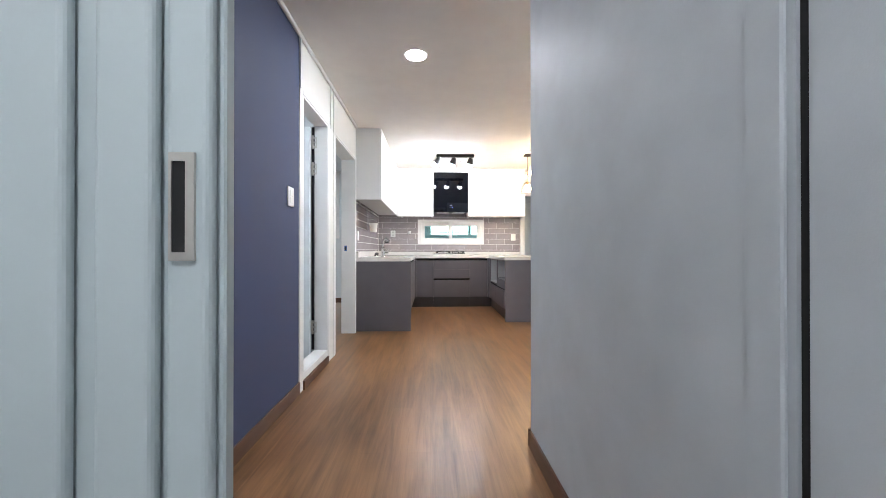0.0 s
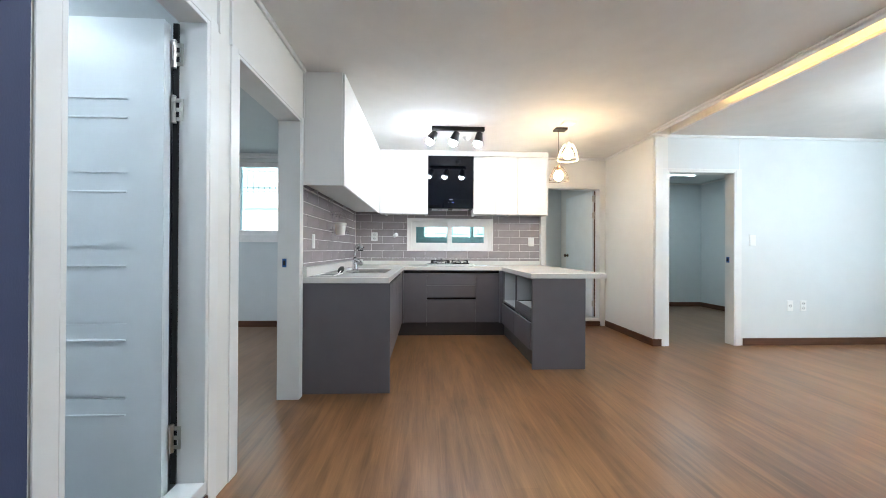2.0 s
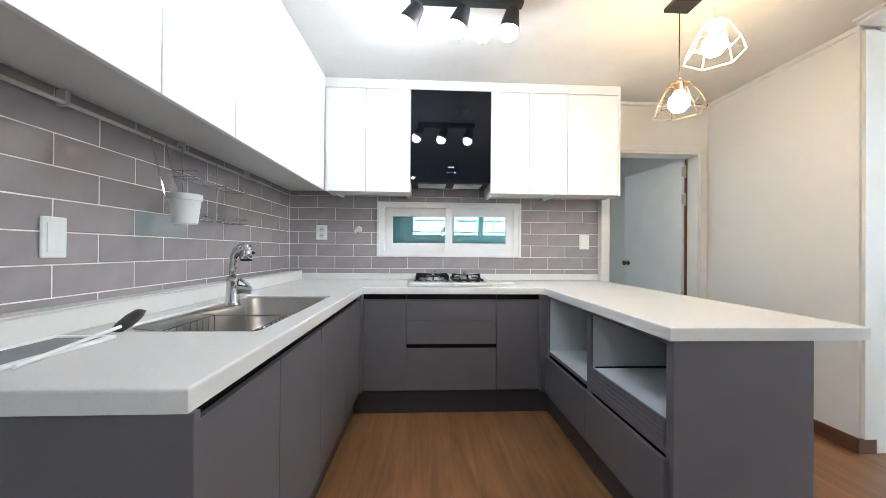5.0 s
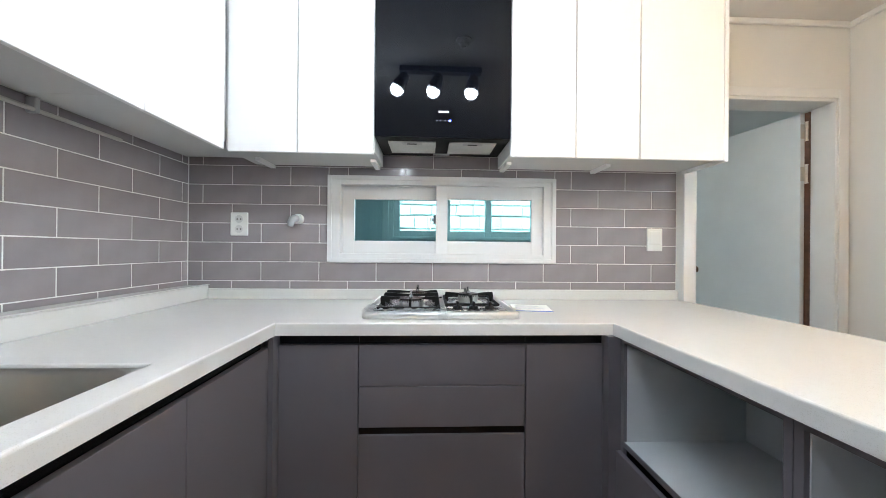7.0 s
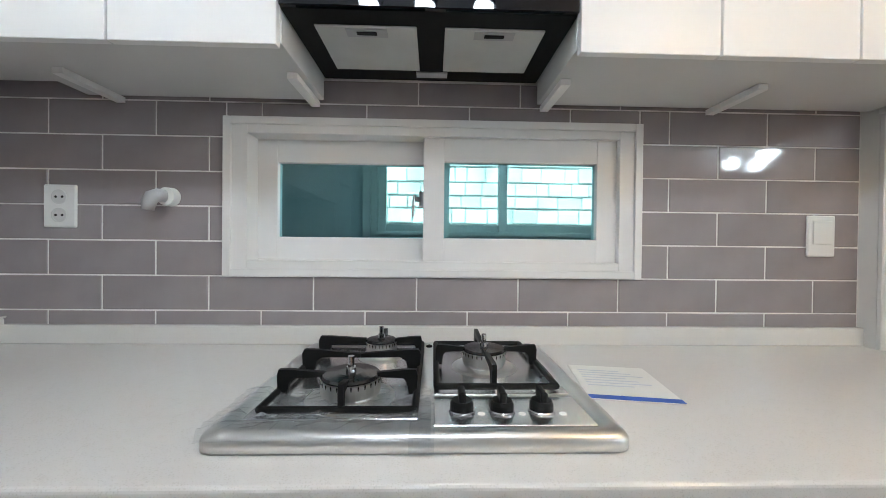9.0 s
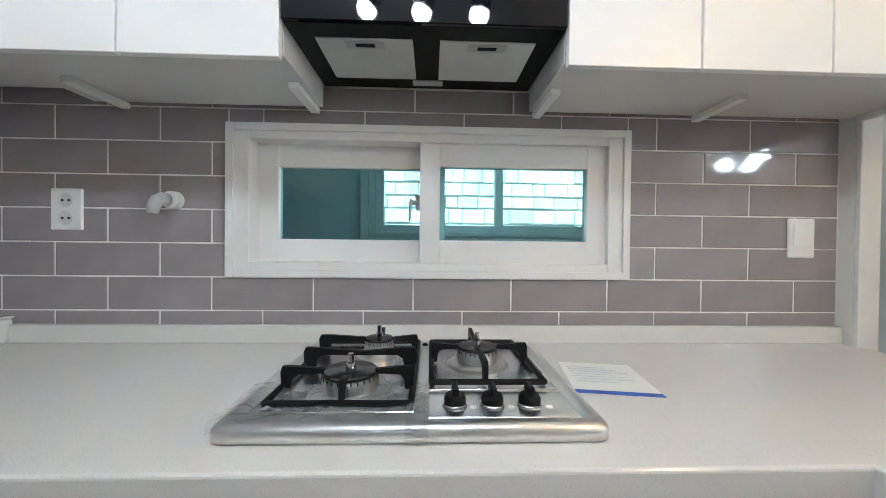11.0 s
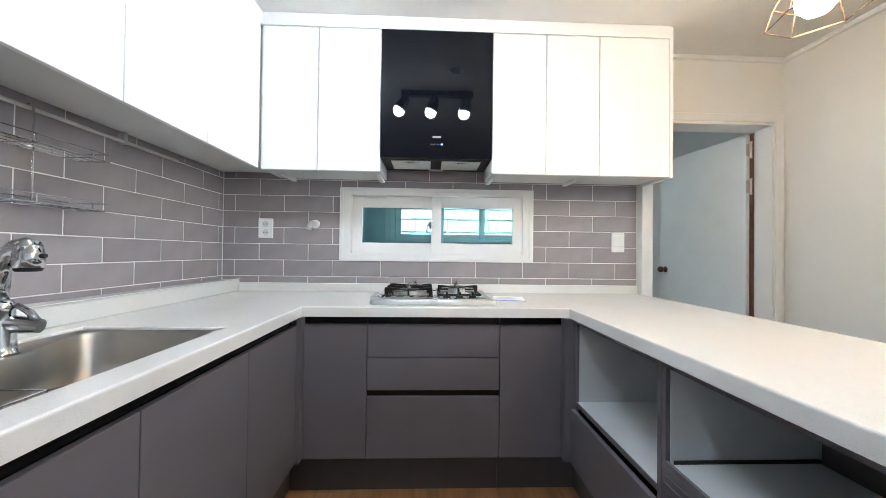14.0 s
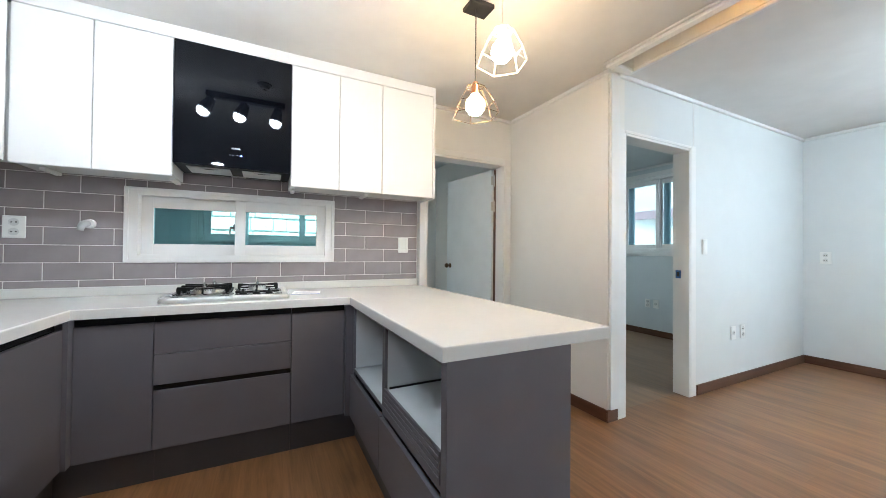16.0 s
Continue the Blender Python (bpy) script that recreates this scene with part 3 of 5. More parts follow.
# sliding entrance door, pushed half open, and its frame
slider = thing("sliding_door", (0.775, 1.60, 0), "white three-panel sliding entrance door pushed half open", "sliding door", kind="structure")
part("door_track", boxes((LX, 1.81, 1.565, 1.655, H - 0.06, H), bevel=0.003), TRIM, slider)
part("door_track", boxes((LX, 1.81, 1.565, 1.655, 0.0, 0.012), bevel=0.002), HINGE, slider, "low floor rail")
part("door_post", boxes((1.80, 1.81, 1.642, 1.70, 0.0, H - 0.06), bevel=0.003), GREY_WALL, slider)
# dark strip set into the groove in place of its soft shade
part("door_post", boxes((1.815, 1.834, 1.617, 1.631, 0.012, H - 0.06)), DARK, slider, "dark strip for the shaded groove")
for k, (x1, y) in enumerate(((1.096, 1.575), (1.03, 1.605), (0.98, 1.632))):
    bm = bmesh.new()
    box(bm, x1 - 0.63, x1, y, y + 0.018, 0.015, H - 0.065, 0.002)
    if k == 0:
        for g0, g1 in ((1.043, 1.090), (0.969, 1.031), (0.80, 0.94), (0.60, 0.76)):
            box(bm, g0, g1, y - 0.018, y - 0.0005, 0.015, H - 0.065, 0.008, 4)
    lf = part("door_leaf", bm, SLIDER, slider, "white ribbed sliding leaf" if k == 0 else "")
    if k == 0:
        h = part("pull_handle", boxes((1.050, 1.053, y - 0.022, y - 0.0185, 0.946, 1.059), (1.067, 1.076, y - 0.022, y - 0.0185, 0.946, 1.059), (1.053, 1.067, y - 0.022, y - 0.0185, 1.050, 1.059), (1.053, 1.067, y - 0.022, y - 0.0185, 0.946, 0.955)), HINGE, slider, "recessed bronze pull")
        part("pull_recess", boxes((1.053, 1.067, y - 0.0205, y - 0.0182, 0.955, 1.050)), DARK, h)


# ---- windows ----
def pane(bm, parent, material):
    g = part("pane", bm, material, parent)
    g.visible_shadow = False
    return g


win = thing("window_1", (1.69, BY, WZ0), "white kitchen sliding window with two teal glass sashes", "window", kind="structure")
fx0, fx1, fz0, fz1 = 1.08, 2.305, 1.067, 1.527
def ring(x0, x1, z0, z1, w, y0, y1, bevel=0.0012, v=None):
    v = v or w
    return boxes((x0, x0 + w, y0, y1, z0, z1), (x1 - w, x1, y0, y1, z0, z1), (x0 + w, x1 - w, y0, y1, z0, z0 + v), (x0 + w, x1 - w, y0, y1, z1 - v, z1), bevel=bevel)
part("casing", ring(fx0, fx1, fz0, fz1, 0.022, BY - 0.012, BY + 0.006), UPVC, win)
part("window_frame", ring(W0 + 0.001, W1 - 0.001, WZ0 + 0.001, WZ1 - 0.001, 0.05, BY - 0.004, 7.849, v=0.03), UPVC, win)
for x0, x1, y in ((1.144, 1.735, 7.745), (1.655, 2.241, 7.700)):
    z0, z1, w, v = 1.111, 1.483, 0.062, 0.072
    sash = part("sash", ring(x0, x1, z0, z1, w, y, y + 0.034, v=v), UPVC, win)
    pane(boxes((x0 + w - 0.003, x1 - w + 0.003, y + 0.015, y + 0.019, z0 + v - 0.003, z1 - v + 0.003)), sash, TEAL_GLASS)
latch = bmesh.new()
box(latch, 1.640, 1.655, 7.716, 7.744, 1.275, 1.325, 0.004)
rod(latch, (1.640, 7.715, 1.30), (1.628, 7.705, 1.30), 0.008)
rod(latch, (1.628, 7.705, 1.31), (1.624, 7.703, 1.245), 0.005, 0.004)
part("latch", latch, CHROME, win, "small chrome latch")


def far_window(name, axis, wall, a, b, z0, z1, split, label, glassy):
    """Two-sash sliding window in an outer wall, seen from the rooms."""
    ob = thing(name, (a, wall, z0) if axis == "y" else (wall, a, z0), label, "window", kind="structure")
    def fr(u0, u1, v0, v1, w, d0, d1, bev=0.003):
        rows = [(u0, u0 + w, v0, v1), (u1 - w, u1, v0, v1), (u0 + w, u1 - w, v0, v0 + w), (u0 + w, u1 - w, v1 - w, v1)]
        return boxes(*[(p, q, wall + d0, wall + d1, r, s_) if axis == "y" else (wall + d0, wall + d1, p, q, r, s_) for p, q, r, s_ in rows], bevel=bev)
    part("casing", fr(a - 0.06, b + 0.06, z0 - 0.06, z1 + 0.06, 0.06, -0.014, -0.001), UPVC, ob)
    part("window_frame", fr(a + 0.001, b - 0.001, z0 + 0.001, z1 - 0.001, 0.045, 0.0, 0.14), UPVC, ob)
    for u0, u1, d in ((a + 0.045, split + 0.03, 0.075), (split - 0.03, b - 0.045, 0.03)):
        s_ = part("sash", fr(u0, u1, z0 + 0.045, z1 - 0.045, 0.06, d, d + 0.035), UPVC, ob)
        g = (u0 + 0.058, u1 - 0.058, wall + d + 0.015, wall + d + 0.019, z0 + 0.103, z1 - 0.103)
        pane(boxes(g if axis == "y" else (g[2], g[3], g[0], g[1], g[4], g[5])), s_, glassy)
    # outer frame pieces carry the bluish reveal shade as their colour
    if glassy is PALE_GLASS:
        for u0, u1, v0, v1 in ((a + 0.002, a + 0.095, z0 + 0.002, z1 - 0.002), (split - 0.10, split - 0.015, z0 + 0.05, z1 - 0.09), (b - 0.12, b - 0.002, z0 + 0.002, z1 - 0.002), (a + 0.095, b - 0.12, z1 - 0.09, z1 - 0.002), (a + 0.095, b - 0.12, z0 + 0.002, z0 + 0.05)):
            part("outer_frame", boxes((u0, u1, wall + 0.142, wall + 0.175, v0, v1) if axis == "y" else (wall + 0.142, wall + 0.175, u0, u1, v0, v1), bevel=0.003), FRAME_SHADE, ob, "outer window frame, its shaded reveals coloured blue-grey")
    return ob


far_window("window_2", "y", 7.70, -2.205, -0.42, 1.235, 2.335, -1.28, "white bedroom sliding window with bright daylight", PALE_GLASS)
far_window("window_3", "x", 6.75, 7.0, 8.56, 1.185, 2.255, 8.0, "white small-room sliding window with bright daylight", PALE_GLASS)
far_window("window_4", "y", 9.3, 1.215, 3.1, 1.222, 2.12, 2.22, "white utility room window onto a stone wall", CLEAR_GLASS)

far_window("window_5", "x", 7.02, 3.35, 5.25, 0.75, 2.15, 4.3, "white living-room sliding window letting in daylight", CLEAR_GLASS)

# ---- outside ----
structure("ground", boxes((-120, 120, -120, 160, -1.2, -0.6)), GROUND, "grey concrete yard round the house", "ground")
structure("outer_wall_mortar", boxes((0.1, 4.6, 12.0, 12.5, -0.6, 3.4)), MORTAR, "mortar bed of the stone retaining wall", "wall")
retaining = structure("retaining_wall", boxes((4.6, 14, 11.95, 12.4, -0.6, 1.95), (-14, 0.1, 11.95, 12.4, -0.6, 2.5), (-14, 0.1, 11.90, 11.95, 2.13, 2.18)), CONCRETE, "pale concrete retaining wall behind the house", "wall")


def railing(x0, x1, y, z, h):
    ob = thing("railing", (x0, y, z), "grey green metal railing on top of the retaining wall", "railing", kind="structure")
    for zz in (z + 0.08, z + h):
        part("rail", boxes((x0, x1, y - 0.02, y + 0.02, zz - 0.02, zz + 0.02)), RAIL_PAINT, ob)
    n = int((x1 - x0) / 0.14)
    shared = None
    for k in range(n + 1):
        x = x0 + (x1 - x0) * k / n
        if shared is None:
            p = part("baluster", boxes((x - 0.011, x + 0.011, y - 0.011, y + 0.011, z, z + h)), RAIL_PAINT, ob)
            shared, first = p.data, x
        else:
            p = new("baluster", shared)
            p.parent = ob
            p.location = (x - first, 0, 0)
    return ob


railing(4.6, 9.0, 12.1, 1.95, 1.0)
railing(-9.0, 0.1, 12.1, 2.5, 0.62)
# added sunlit block that whitens the dim sky above the railing
pale_backdrop = thing("neighbour_house", (-8.0, 18.0, -0.6), "pale block added as a bright backdrop behind the retaining wall", "house")
part("wall", boxes((-17.0, -0.5, 17.0, 22.0, -0.6, 8.0)), CONCRETE, pale_backdrop)
part("string_course", boxes((-17.05, -0.45, 16.93, 17.0, 3.55, 3.72)), CONCRETE, pale_backdrop)
part("roof", boxes((-17.3, -0.2, 16.6, 22.3, 8.0, 8.22)), CONCRETE, pale_backdrop)
neighbour = thing("neighbour_house", (11.0, 9.0, -0.6), "pale neighbouring house with pink bands", "house")
part("wall", boxes((11.0, 15, 2, 16, -0.6, 6.0)), CONCRETE, neighbour)
for z in (2.1, 4.6):
    part("band", boxes((10.94, 11.0, 2, 16, z, z + 0.22)), PINK, neighbour, "pink rendered band")


# ---- kitchen base units ----
CT, CB = 0.872, 0.827       # worktop top and underside
PL = 0.172                  # plinth height


def carcass(x0, x1, y0, y1, z0, z1, open_side, t=0.016):
    rows = {"-x": (x0, x0 + t, y0, y1, z0, z1), "+x": (x1 - t, x1, y0, y1, z0, z1)}
    rows2 = {"-y": (x0 + t, x1 - t, y0, y0 + t, z0, z1), "+y": (x0 + t, x1 - t, y1 - t, y1, z0, z1)}
    keep = [v for k, v in {**rows, **rows2}.items() if k != open_side]
    return boxes(*keep, (x0 + t, x1 - t, y0 + t, y1 - t, z0, z0 + t))


FX = 1.058   # front face of the side run
FY = 7.088   # front face of the back run
def side_unit(y0, y1, label):
    u = thing("base_cabinet", (0.7, (y0 + y1) / 2, 0), label, "cabinet", "grey kitchen base cabinets")
    part("body", carcass(0.40, FX - 0.02, y0 + 0.001, y1 - 0.001, PL, 0.655, "+x"), GREY_CAB, u)
    mid = (y0 + y1) / 2
    for a, b in ((y0, mid), (mid, y1)):
        part("door", boxes((FX - 0.019, FX, a + 0.0015, b - 0.0015, PL + 0.002, 0.788), bevel=0.0012), GREY_CAB, u)
    part("handle_channel", boxes((FX - 0.045, FX - 0.022, y0 + 0.001, min(y1, 7.045) - 0.001, 0.775, CB - 0.003)), CHANNEL, u, "black recessed grip channel")
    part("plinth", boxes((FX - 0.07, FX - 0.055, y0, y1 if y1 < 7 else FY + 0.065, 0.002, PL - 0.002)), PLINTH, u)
    return u


u = side_unit(5.377, 6.207, "grey matt base cabinet under the sink")
part("end_panel", boxes((0.412, 1.083, 5.357, 5.3755, 0.001, CB - 0.001), bevel=0.001), GREY_CAB, u)
side_unit(6.207, 7.07, "grey matt base cabinet beside the sink")

u = thing("base_cabinet", (1.2, 7.4, 0), "grey matt corner cabinet with a narrow door", "cabinet", "grey kitchen base cabinets")
part("body", boxes((FX + 0.001, 1.364, FY + 0.02, 7.66, PL, CB - 0.03)), GREY_CAB, u)
part("door", boxes((1.078, 1.3635, FY, FY + 0.019, PL + 0.002, 0.788), bevel=0.0012), GREY_CAB, u)
part("filler", boxes((FX + 0.001, 1.0765, FY - 0.04, FY + 0.019, PL + 0.002, CB - 0.002)), GREY_CAB, u)
u2 = thing("drawer_cabinet", (1.67, 7.4, 0), "grey matt three-drawer cabinet under the hob", "cabinet", "grey kitchen base cabinets")
part("body", boxes((1.3655, 1.979, FY + 0.02, 7.66, PL, CB - 0.03)), GREY_CAB, u2)
for z0, z1 in ((0.637, 0.788), (0.486, 0.634), (PL + 0.002, 0.458)):
    part("drawer", boxes((1.3665, 1.978, FY, FY + 0.019, z0, z1), bevel=0.0012), GREY_CAB, u2)
part("handle_channel", boxes((1.3665, 1.978, FY + 0.006, FY + 0.019, 0.46, 0.484)), CHANNEL, u2, "black recessed grip channel")
u3 = thing("base_cabinet", (2.14, 7.4, 0), "grey matt corner cabinet beside the open shelves", "cabinet", "grey kitchen base cabinets")
part("body", boxes((1.981, 2.33, FY + 0.02, 7.66, PL, CB - 0.03)), GREY_CAB, u3)
part("door", boxes((1.9815, 2.272, FY, FY + 0.019, PL + 0.002, 0.788), bevel=0.0012), GREY_CAB, u3)
part("filler", boxes((2.2735, 2.33, FY - 0.04, FY + 0.019, PL + 0.002, CB - 0.002)), GREY_CAB, u3)
for ob, x0, x1 in ((u, 1.078, 1.364), (u2, 1.3655, 1.979), (u3, 1.981, 2.272)):
    part("handle_channel", boxes((x0, x1, FY + 0.012, FY + 0.019, 0.79, CB - 0.003)), CHANNEL, ob, "black recessed grip channel")
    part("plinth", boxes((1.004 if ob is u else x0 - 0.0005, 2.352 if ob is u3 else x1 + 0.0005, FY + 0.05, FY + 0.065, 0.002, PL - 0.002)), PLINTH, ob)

PX0, PX1, PY0 = 2.318, 2.806, 5.835
def open_unit(y0, y1, z_shelf, label, tray):
    u = thing("open_cabinet", (2.55, (y0 + y1) / 2, 0), label, "cabinet", "grey open peninsula cabinets")
    t = 0.018
    part("side", boxes((PX0, PX1 - 0.02, y0, y0 + t, PL, CB - 0.002)), GREY_CAB, u)
    part("side", boxes((PX0, PX1 - 0.02, y1 - t, y1, PL, CB - 0.002)), GREY_CAB, u)
    part("lining", boxes((PX0 + 0.012, PX1 - 0.022, y0 + t, y0 + t + 0.003, z_shelf, CB - 0.022)), CARCASS, u)
    part("lining", boxes((PX0 + 0.012, PX1 - 0.022, y1 - t - 0.003, y1 - t, z_shelf, CB - 0.022)), CARCASS, u)
    # tray niche: dark back colour stands in for the unlit opening there
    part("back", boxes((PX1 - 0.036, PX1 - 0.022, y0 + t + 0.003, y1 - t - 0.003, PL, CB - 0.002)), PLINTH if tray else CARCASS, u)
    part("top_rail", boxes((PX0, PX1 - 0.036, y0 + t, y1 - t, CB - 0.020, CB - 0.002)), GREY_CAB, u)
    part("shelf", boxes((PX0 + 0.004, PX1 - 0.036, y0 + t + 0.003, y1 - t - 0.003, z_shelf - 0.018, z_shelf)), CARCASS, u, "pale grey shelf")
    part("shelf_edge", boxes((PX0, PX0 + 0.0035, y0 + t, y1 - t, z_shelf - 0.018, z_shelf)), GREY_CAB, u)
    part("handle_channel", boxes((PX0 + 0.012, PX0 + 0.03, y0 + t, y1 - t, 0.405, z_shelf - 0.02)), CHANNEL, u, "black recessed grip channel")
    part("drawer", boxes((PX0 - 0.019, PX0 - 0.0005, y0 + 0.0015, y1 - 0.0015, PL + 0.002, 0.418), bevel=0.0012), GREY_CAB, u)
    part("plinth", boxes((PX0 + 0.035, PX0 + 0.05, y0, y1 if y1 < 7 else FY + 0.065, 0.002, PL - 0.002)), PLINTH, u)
    if tray:
        part("sliding_tray", boxes((PX0 + 0.006, PX1 - 0.05, y0 + t + 0.012, y1 - t - 0.012, 0.53, 0.542)), CARCASS, u, "pale pull-out rice cooker tray")
        front = part("tray_front", boxes((PX0 - 0.004, PX0 + 0.0055, y0 + t + 0.002, y1 - t - 0.002, z_shelf + 0.002, 0.548)), GREY_CAB, u, "ridged grey tray front")
        for k in range(4):
            z = z_shelf + 0.014 + 0.021 * k
            part("ridge", boxes((PX0 - 0.0075, PX0 - 0.0042, y0 + t + 0.004, y1 - t - 0.004, z, z + 0.011), bevel=0.001), GREY_CAB, front)
        part("runner", boxes((PX0 + 0.02, PX1 - 0.045, y1 - t - 0.0115, y1 - t - 0.0035, 0.536, 0.549)), DARK, u, "black tray runner")
    return u


open_unit(6.445, 7.045, 0.456, "grey cabinet with an open niche above a drawer", False)
u = open_unit(5.856, 6.443, 0.446, "grey cabinet with a pull-out tray niche above a drawer", True)
part("end_panel", boxes((PX0 - 0.002, PX1, PY0, PY0 + 0.019, 0.001, CB - 0.001), bevel=0.001), GREY_CAB, u)
part("rear_panel", boxes((PX1 - 0.018, PX1, PY0 + 0.0195, 7.045, 0.001, CB - 0.001)), GREY_CAB, u)

# ---- worktop, one continuous slab with sink and raised ledge ----
SX0, SX1, SY0, SY1 = 0.545, 0.987, 5.80, 6.622
top = thing("worktop", (1.6, 6.6, CB), "white speckled solid-surface worktop in a U shape", "worktop")
EX, EY, QX, QX1, QY = 1.075, 7.066, 2.298, 3.0, 5.828
bm = bmesh.new()
outline = [(TX + 0.002, 5.352), (EX, 5.352), (EX, EY), (QX, EY), (QX, QY), (QX1, QY), (QX1, 7.625), (2.982, 7.625), (2.982, BY - 0.002), (TX + 0.002, BY - 0.002)]
hole = [(SX0, SY0), (SX1, SY0), (SX1, SY1), (SX0, SY1)]
outer = [bm.verts.new((x, y, CT)) for x, y in outline]
inner = [bm.verts.new((x, y, CT)) for x, y in hole]
es = [bm.edges.new((v[i], v[(i + 1) % len(v)])) for v in (outer, inner) for i in range(len(v))]
bmesh.ops.triangle_fill(bm, use_beauty=True, use_dissolve=False, edges=es)
ret = bmesh.ops.extrude_face_region(bm, geom=list(bm.faces))
bmesh.ops.translate(bm, verts=[g for g in ret["geom"] if isinstance(g, bmesh.types.BMVert)], vec=(0, 0, CB - CT))
bmesh.ops.recalc_face_normals(bm, faces=bm.faces)
rim = [e for e in bm.edges if len(e.link_faces) == 2 and e.calc_face_angle(0) > 1.0 and all(v.co.z > CT - 0.001 for v in e.verts)]
bmesh.ops.bevel(bm, geom=rim, offset=0.006, segments=3, profile=0.5, affect="EDGES")
part("slab", bm, TOP, top)
part("rear_upstand", boxes((0.475, 2.982, BY - 0.022, BY - 0.002, CT, 0.926), bevel=0.003), TOP, top)
part("side_ledge", boxes((TX + 0.002, 0.470, 5.41, BY - 0.002, CT, 0.942), bevel=0.004), TOP, top, "raised white ledge along the side wall")
part("ledge_rim", boxes((0.456, 0.474, 5.408, BY - 0.002, 0.9425, 0.948), bevel=0.002), TOP, top)
part("end_upstand", boxes((TX + 0.002, 0.470, 5.353, 5.409, CT, 0.946), bevel=0.003), TOP, top)

# ---- wall cabinets ----
UB, UT = 1.559, 2.332
UX, UY = 0.737, 7.362
def wall_unit(x0, x1, y0, y1, fronts, axis, label, lower=0.012):
    u = thing("wall_cabinet", ((x0 + x1) / 2, (y0 + y1) / 2, UB), label, "cabinet", "white kitchen wall cabinets")
    part("body", boxes((x0, x1, y0, y1, UB + lower, UT), bevel=0.001), WHITE_BOARD, u)
    for a, b in fronts:
        if axis == "x":
            part("door", boxes((x1 + 0.001, x1 + 0.019, a + 0.0025, b - 0.0025, UB, UT), bevel=0.0012), WHITE_CAB, u)
        else:
            part("door", boxes((a + 0.0025, b - 0.0025, y0 - 0.019, y0 - 0.001, UB, UT), bevel=0.0012), WHITE_CAB, u)
    return u


u = wall_unit(TX + 0.01, UX - 0.019, 5.375, 6.135, ((5.357, 5.746), (5.746, 6.135)), "x", "white two-door wall cabinet above the sink", 0.045)
part("side_panel", boxes((TX + 0.01, UX - 0.019, 5.357, 5.3745, UB, H - 0.002), bevel=0.001), WHITE_CAB, u)
wall_unit(TX + 0.01, UX - 0.019, 6.136, 6.917, ((6.136, 6.526), (6.526, 6.917)), "x", "white two-door wall cabinet above the worktop", 0.045)
wall_unit(TX + 0.01, UX - 0.019, 6.918, 7.655, ((6.918, UY - 0.022),), "x", "white corner wall cabinet", 0.045)
wall_unit(UX - 0.018, 1.371, UY + 0.019, 7.66, ((UX - 0.001, 1.036), (1.036, 1.371)), "y", "white two-door wall cabinet beside the cooker hood")
wall_unit(1.981, 2.975, UY + 0.019, 7.66, ((1.981, 2.279), (2.279, 2.577), (2.577, 2.975)), "y", "white three-door wall cabinet beside the cooker hood")
u = solid("cabinet_end_panel", boxes((2.9755, 2.995, UY, 7.636, UB - 0.004, H - 0.002), bevel=0.001), WHITE_CAB, "white end panel closing the wall cabinets", "panel")
fill = thing("cabinet_fascia", (1.5, 7.4, UT), "white filler strip between wall cabinets and ceiling", "fascia")
part("strip", boxes((UX - 0.014, UX - 0.002, 5.3755, UY, UT + 0.003, H - 0.002)), WHITE_CAB, fill)
part("strip", boxes((UX - 0.002, 2.975, UY - 0.004, UY + 0.012, UT + 0.003, H - 0.002)), WHITE_CAB, fill)
for x in (0.80, 1.345, 2.005, 2.50):
    solid("bracket_block", boxes((x - 0.012, x + 0.012, 7.50, 7.67, UB - 0.004, UB + 0.011)), WHITE_CAB, "small white batten under the wall cabinets", "batten", "battens under wall cabinets")

# ---- cooker hood ----
hood = thing("cooker_hood", (1.675, 7.5, 1.635), "black glass cooker hood with three bulb reflections", "cooker hood")
HX0, HX1, HZ = 1.3735, 1.9785, 1.635
part("body", boxes((HX0, HX1, UY + 0.006, 7.665, HZ, UT)), BLACK, hood)
part("glass_front", boxes((HX0, HX1, UY - 0.006, UY + 0.0055, HZ, UT), bevel=0.002), BLACK_GLASS, hood, "glossy black glass front")
for x0, x1 in ((1.425, 1.645), (1.707, 1.927)):
    f = part("grease_filter", boxes((x0, x1, 7.415, 7.60, HZ - 0.005, HZ - 0.0005), bevel=0.001), FILTER, hood, "pale metal grease filter")
    xm = (x0 + x1) / 2
    part("filter_grip", boxes((xm - 0.045, xm + 0.045, 7.42, 7.448, HZ - 0.0075, HZ - 0.0055)), PLASTIC_GREY, f)
    part("grip_slot", boxes((xm - 0.022, xm + 0.022, 7.427, 7.438, HZ - 0.0095, HZ - 0.008)), BLACK, f)
part("light_cover", boxes((1.635, 1.72, 7.612, 7.64, HZ - 0.004, HZ - 0.0005)), PLASTIC_GREY, hood, "grey lamp cover")
part("control_led", boxes((1.703, 1.711, UY - 0.0076, UY - 0.0062, 1.706, 1.714)), LED_BLUE, hood, "blue control light")
for x in (1.645, 1.66, 1.682, 1.697):
    part("control_mark", boxes((x, x + 0.006, UY - 0.0068, UY - 0.0062, 1.708, 1.712)), PLASTIC_GREY, hood)
part("badge", boxes((1.655, 1.70, UY - 0.0068, UY - 0.0062, 1.745, 1.754)), PLASTIC_GREY, hood, "small grey maker's bar")

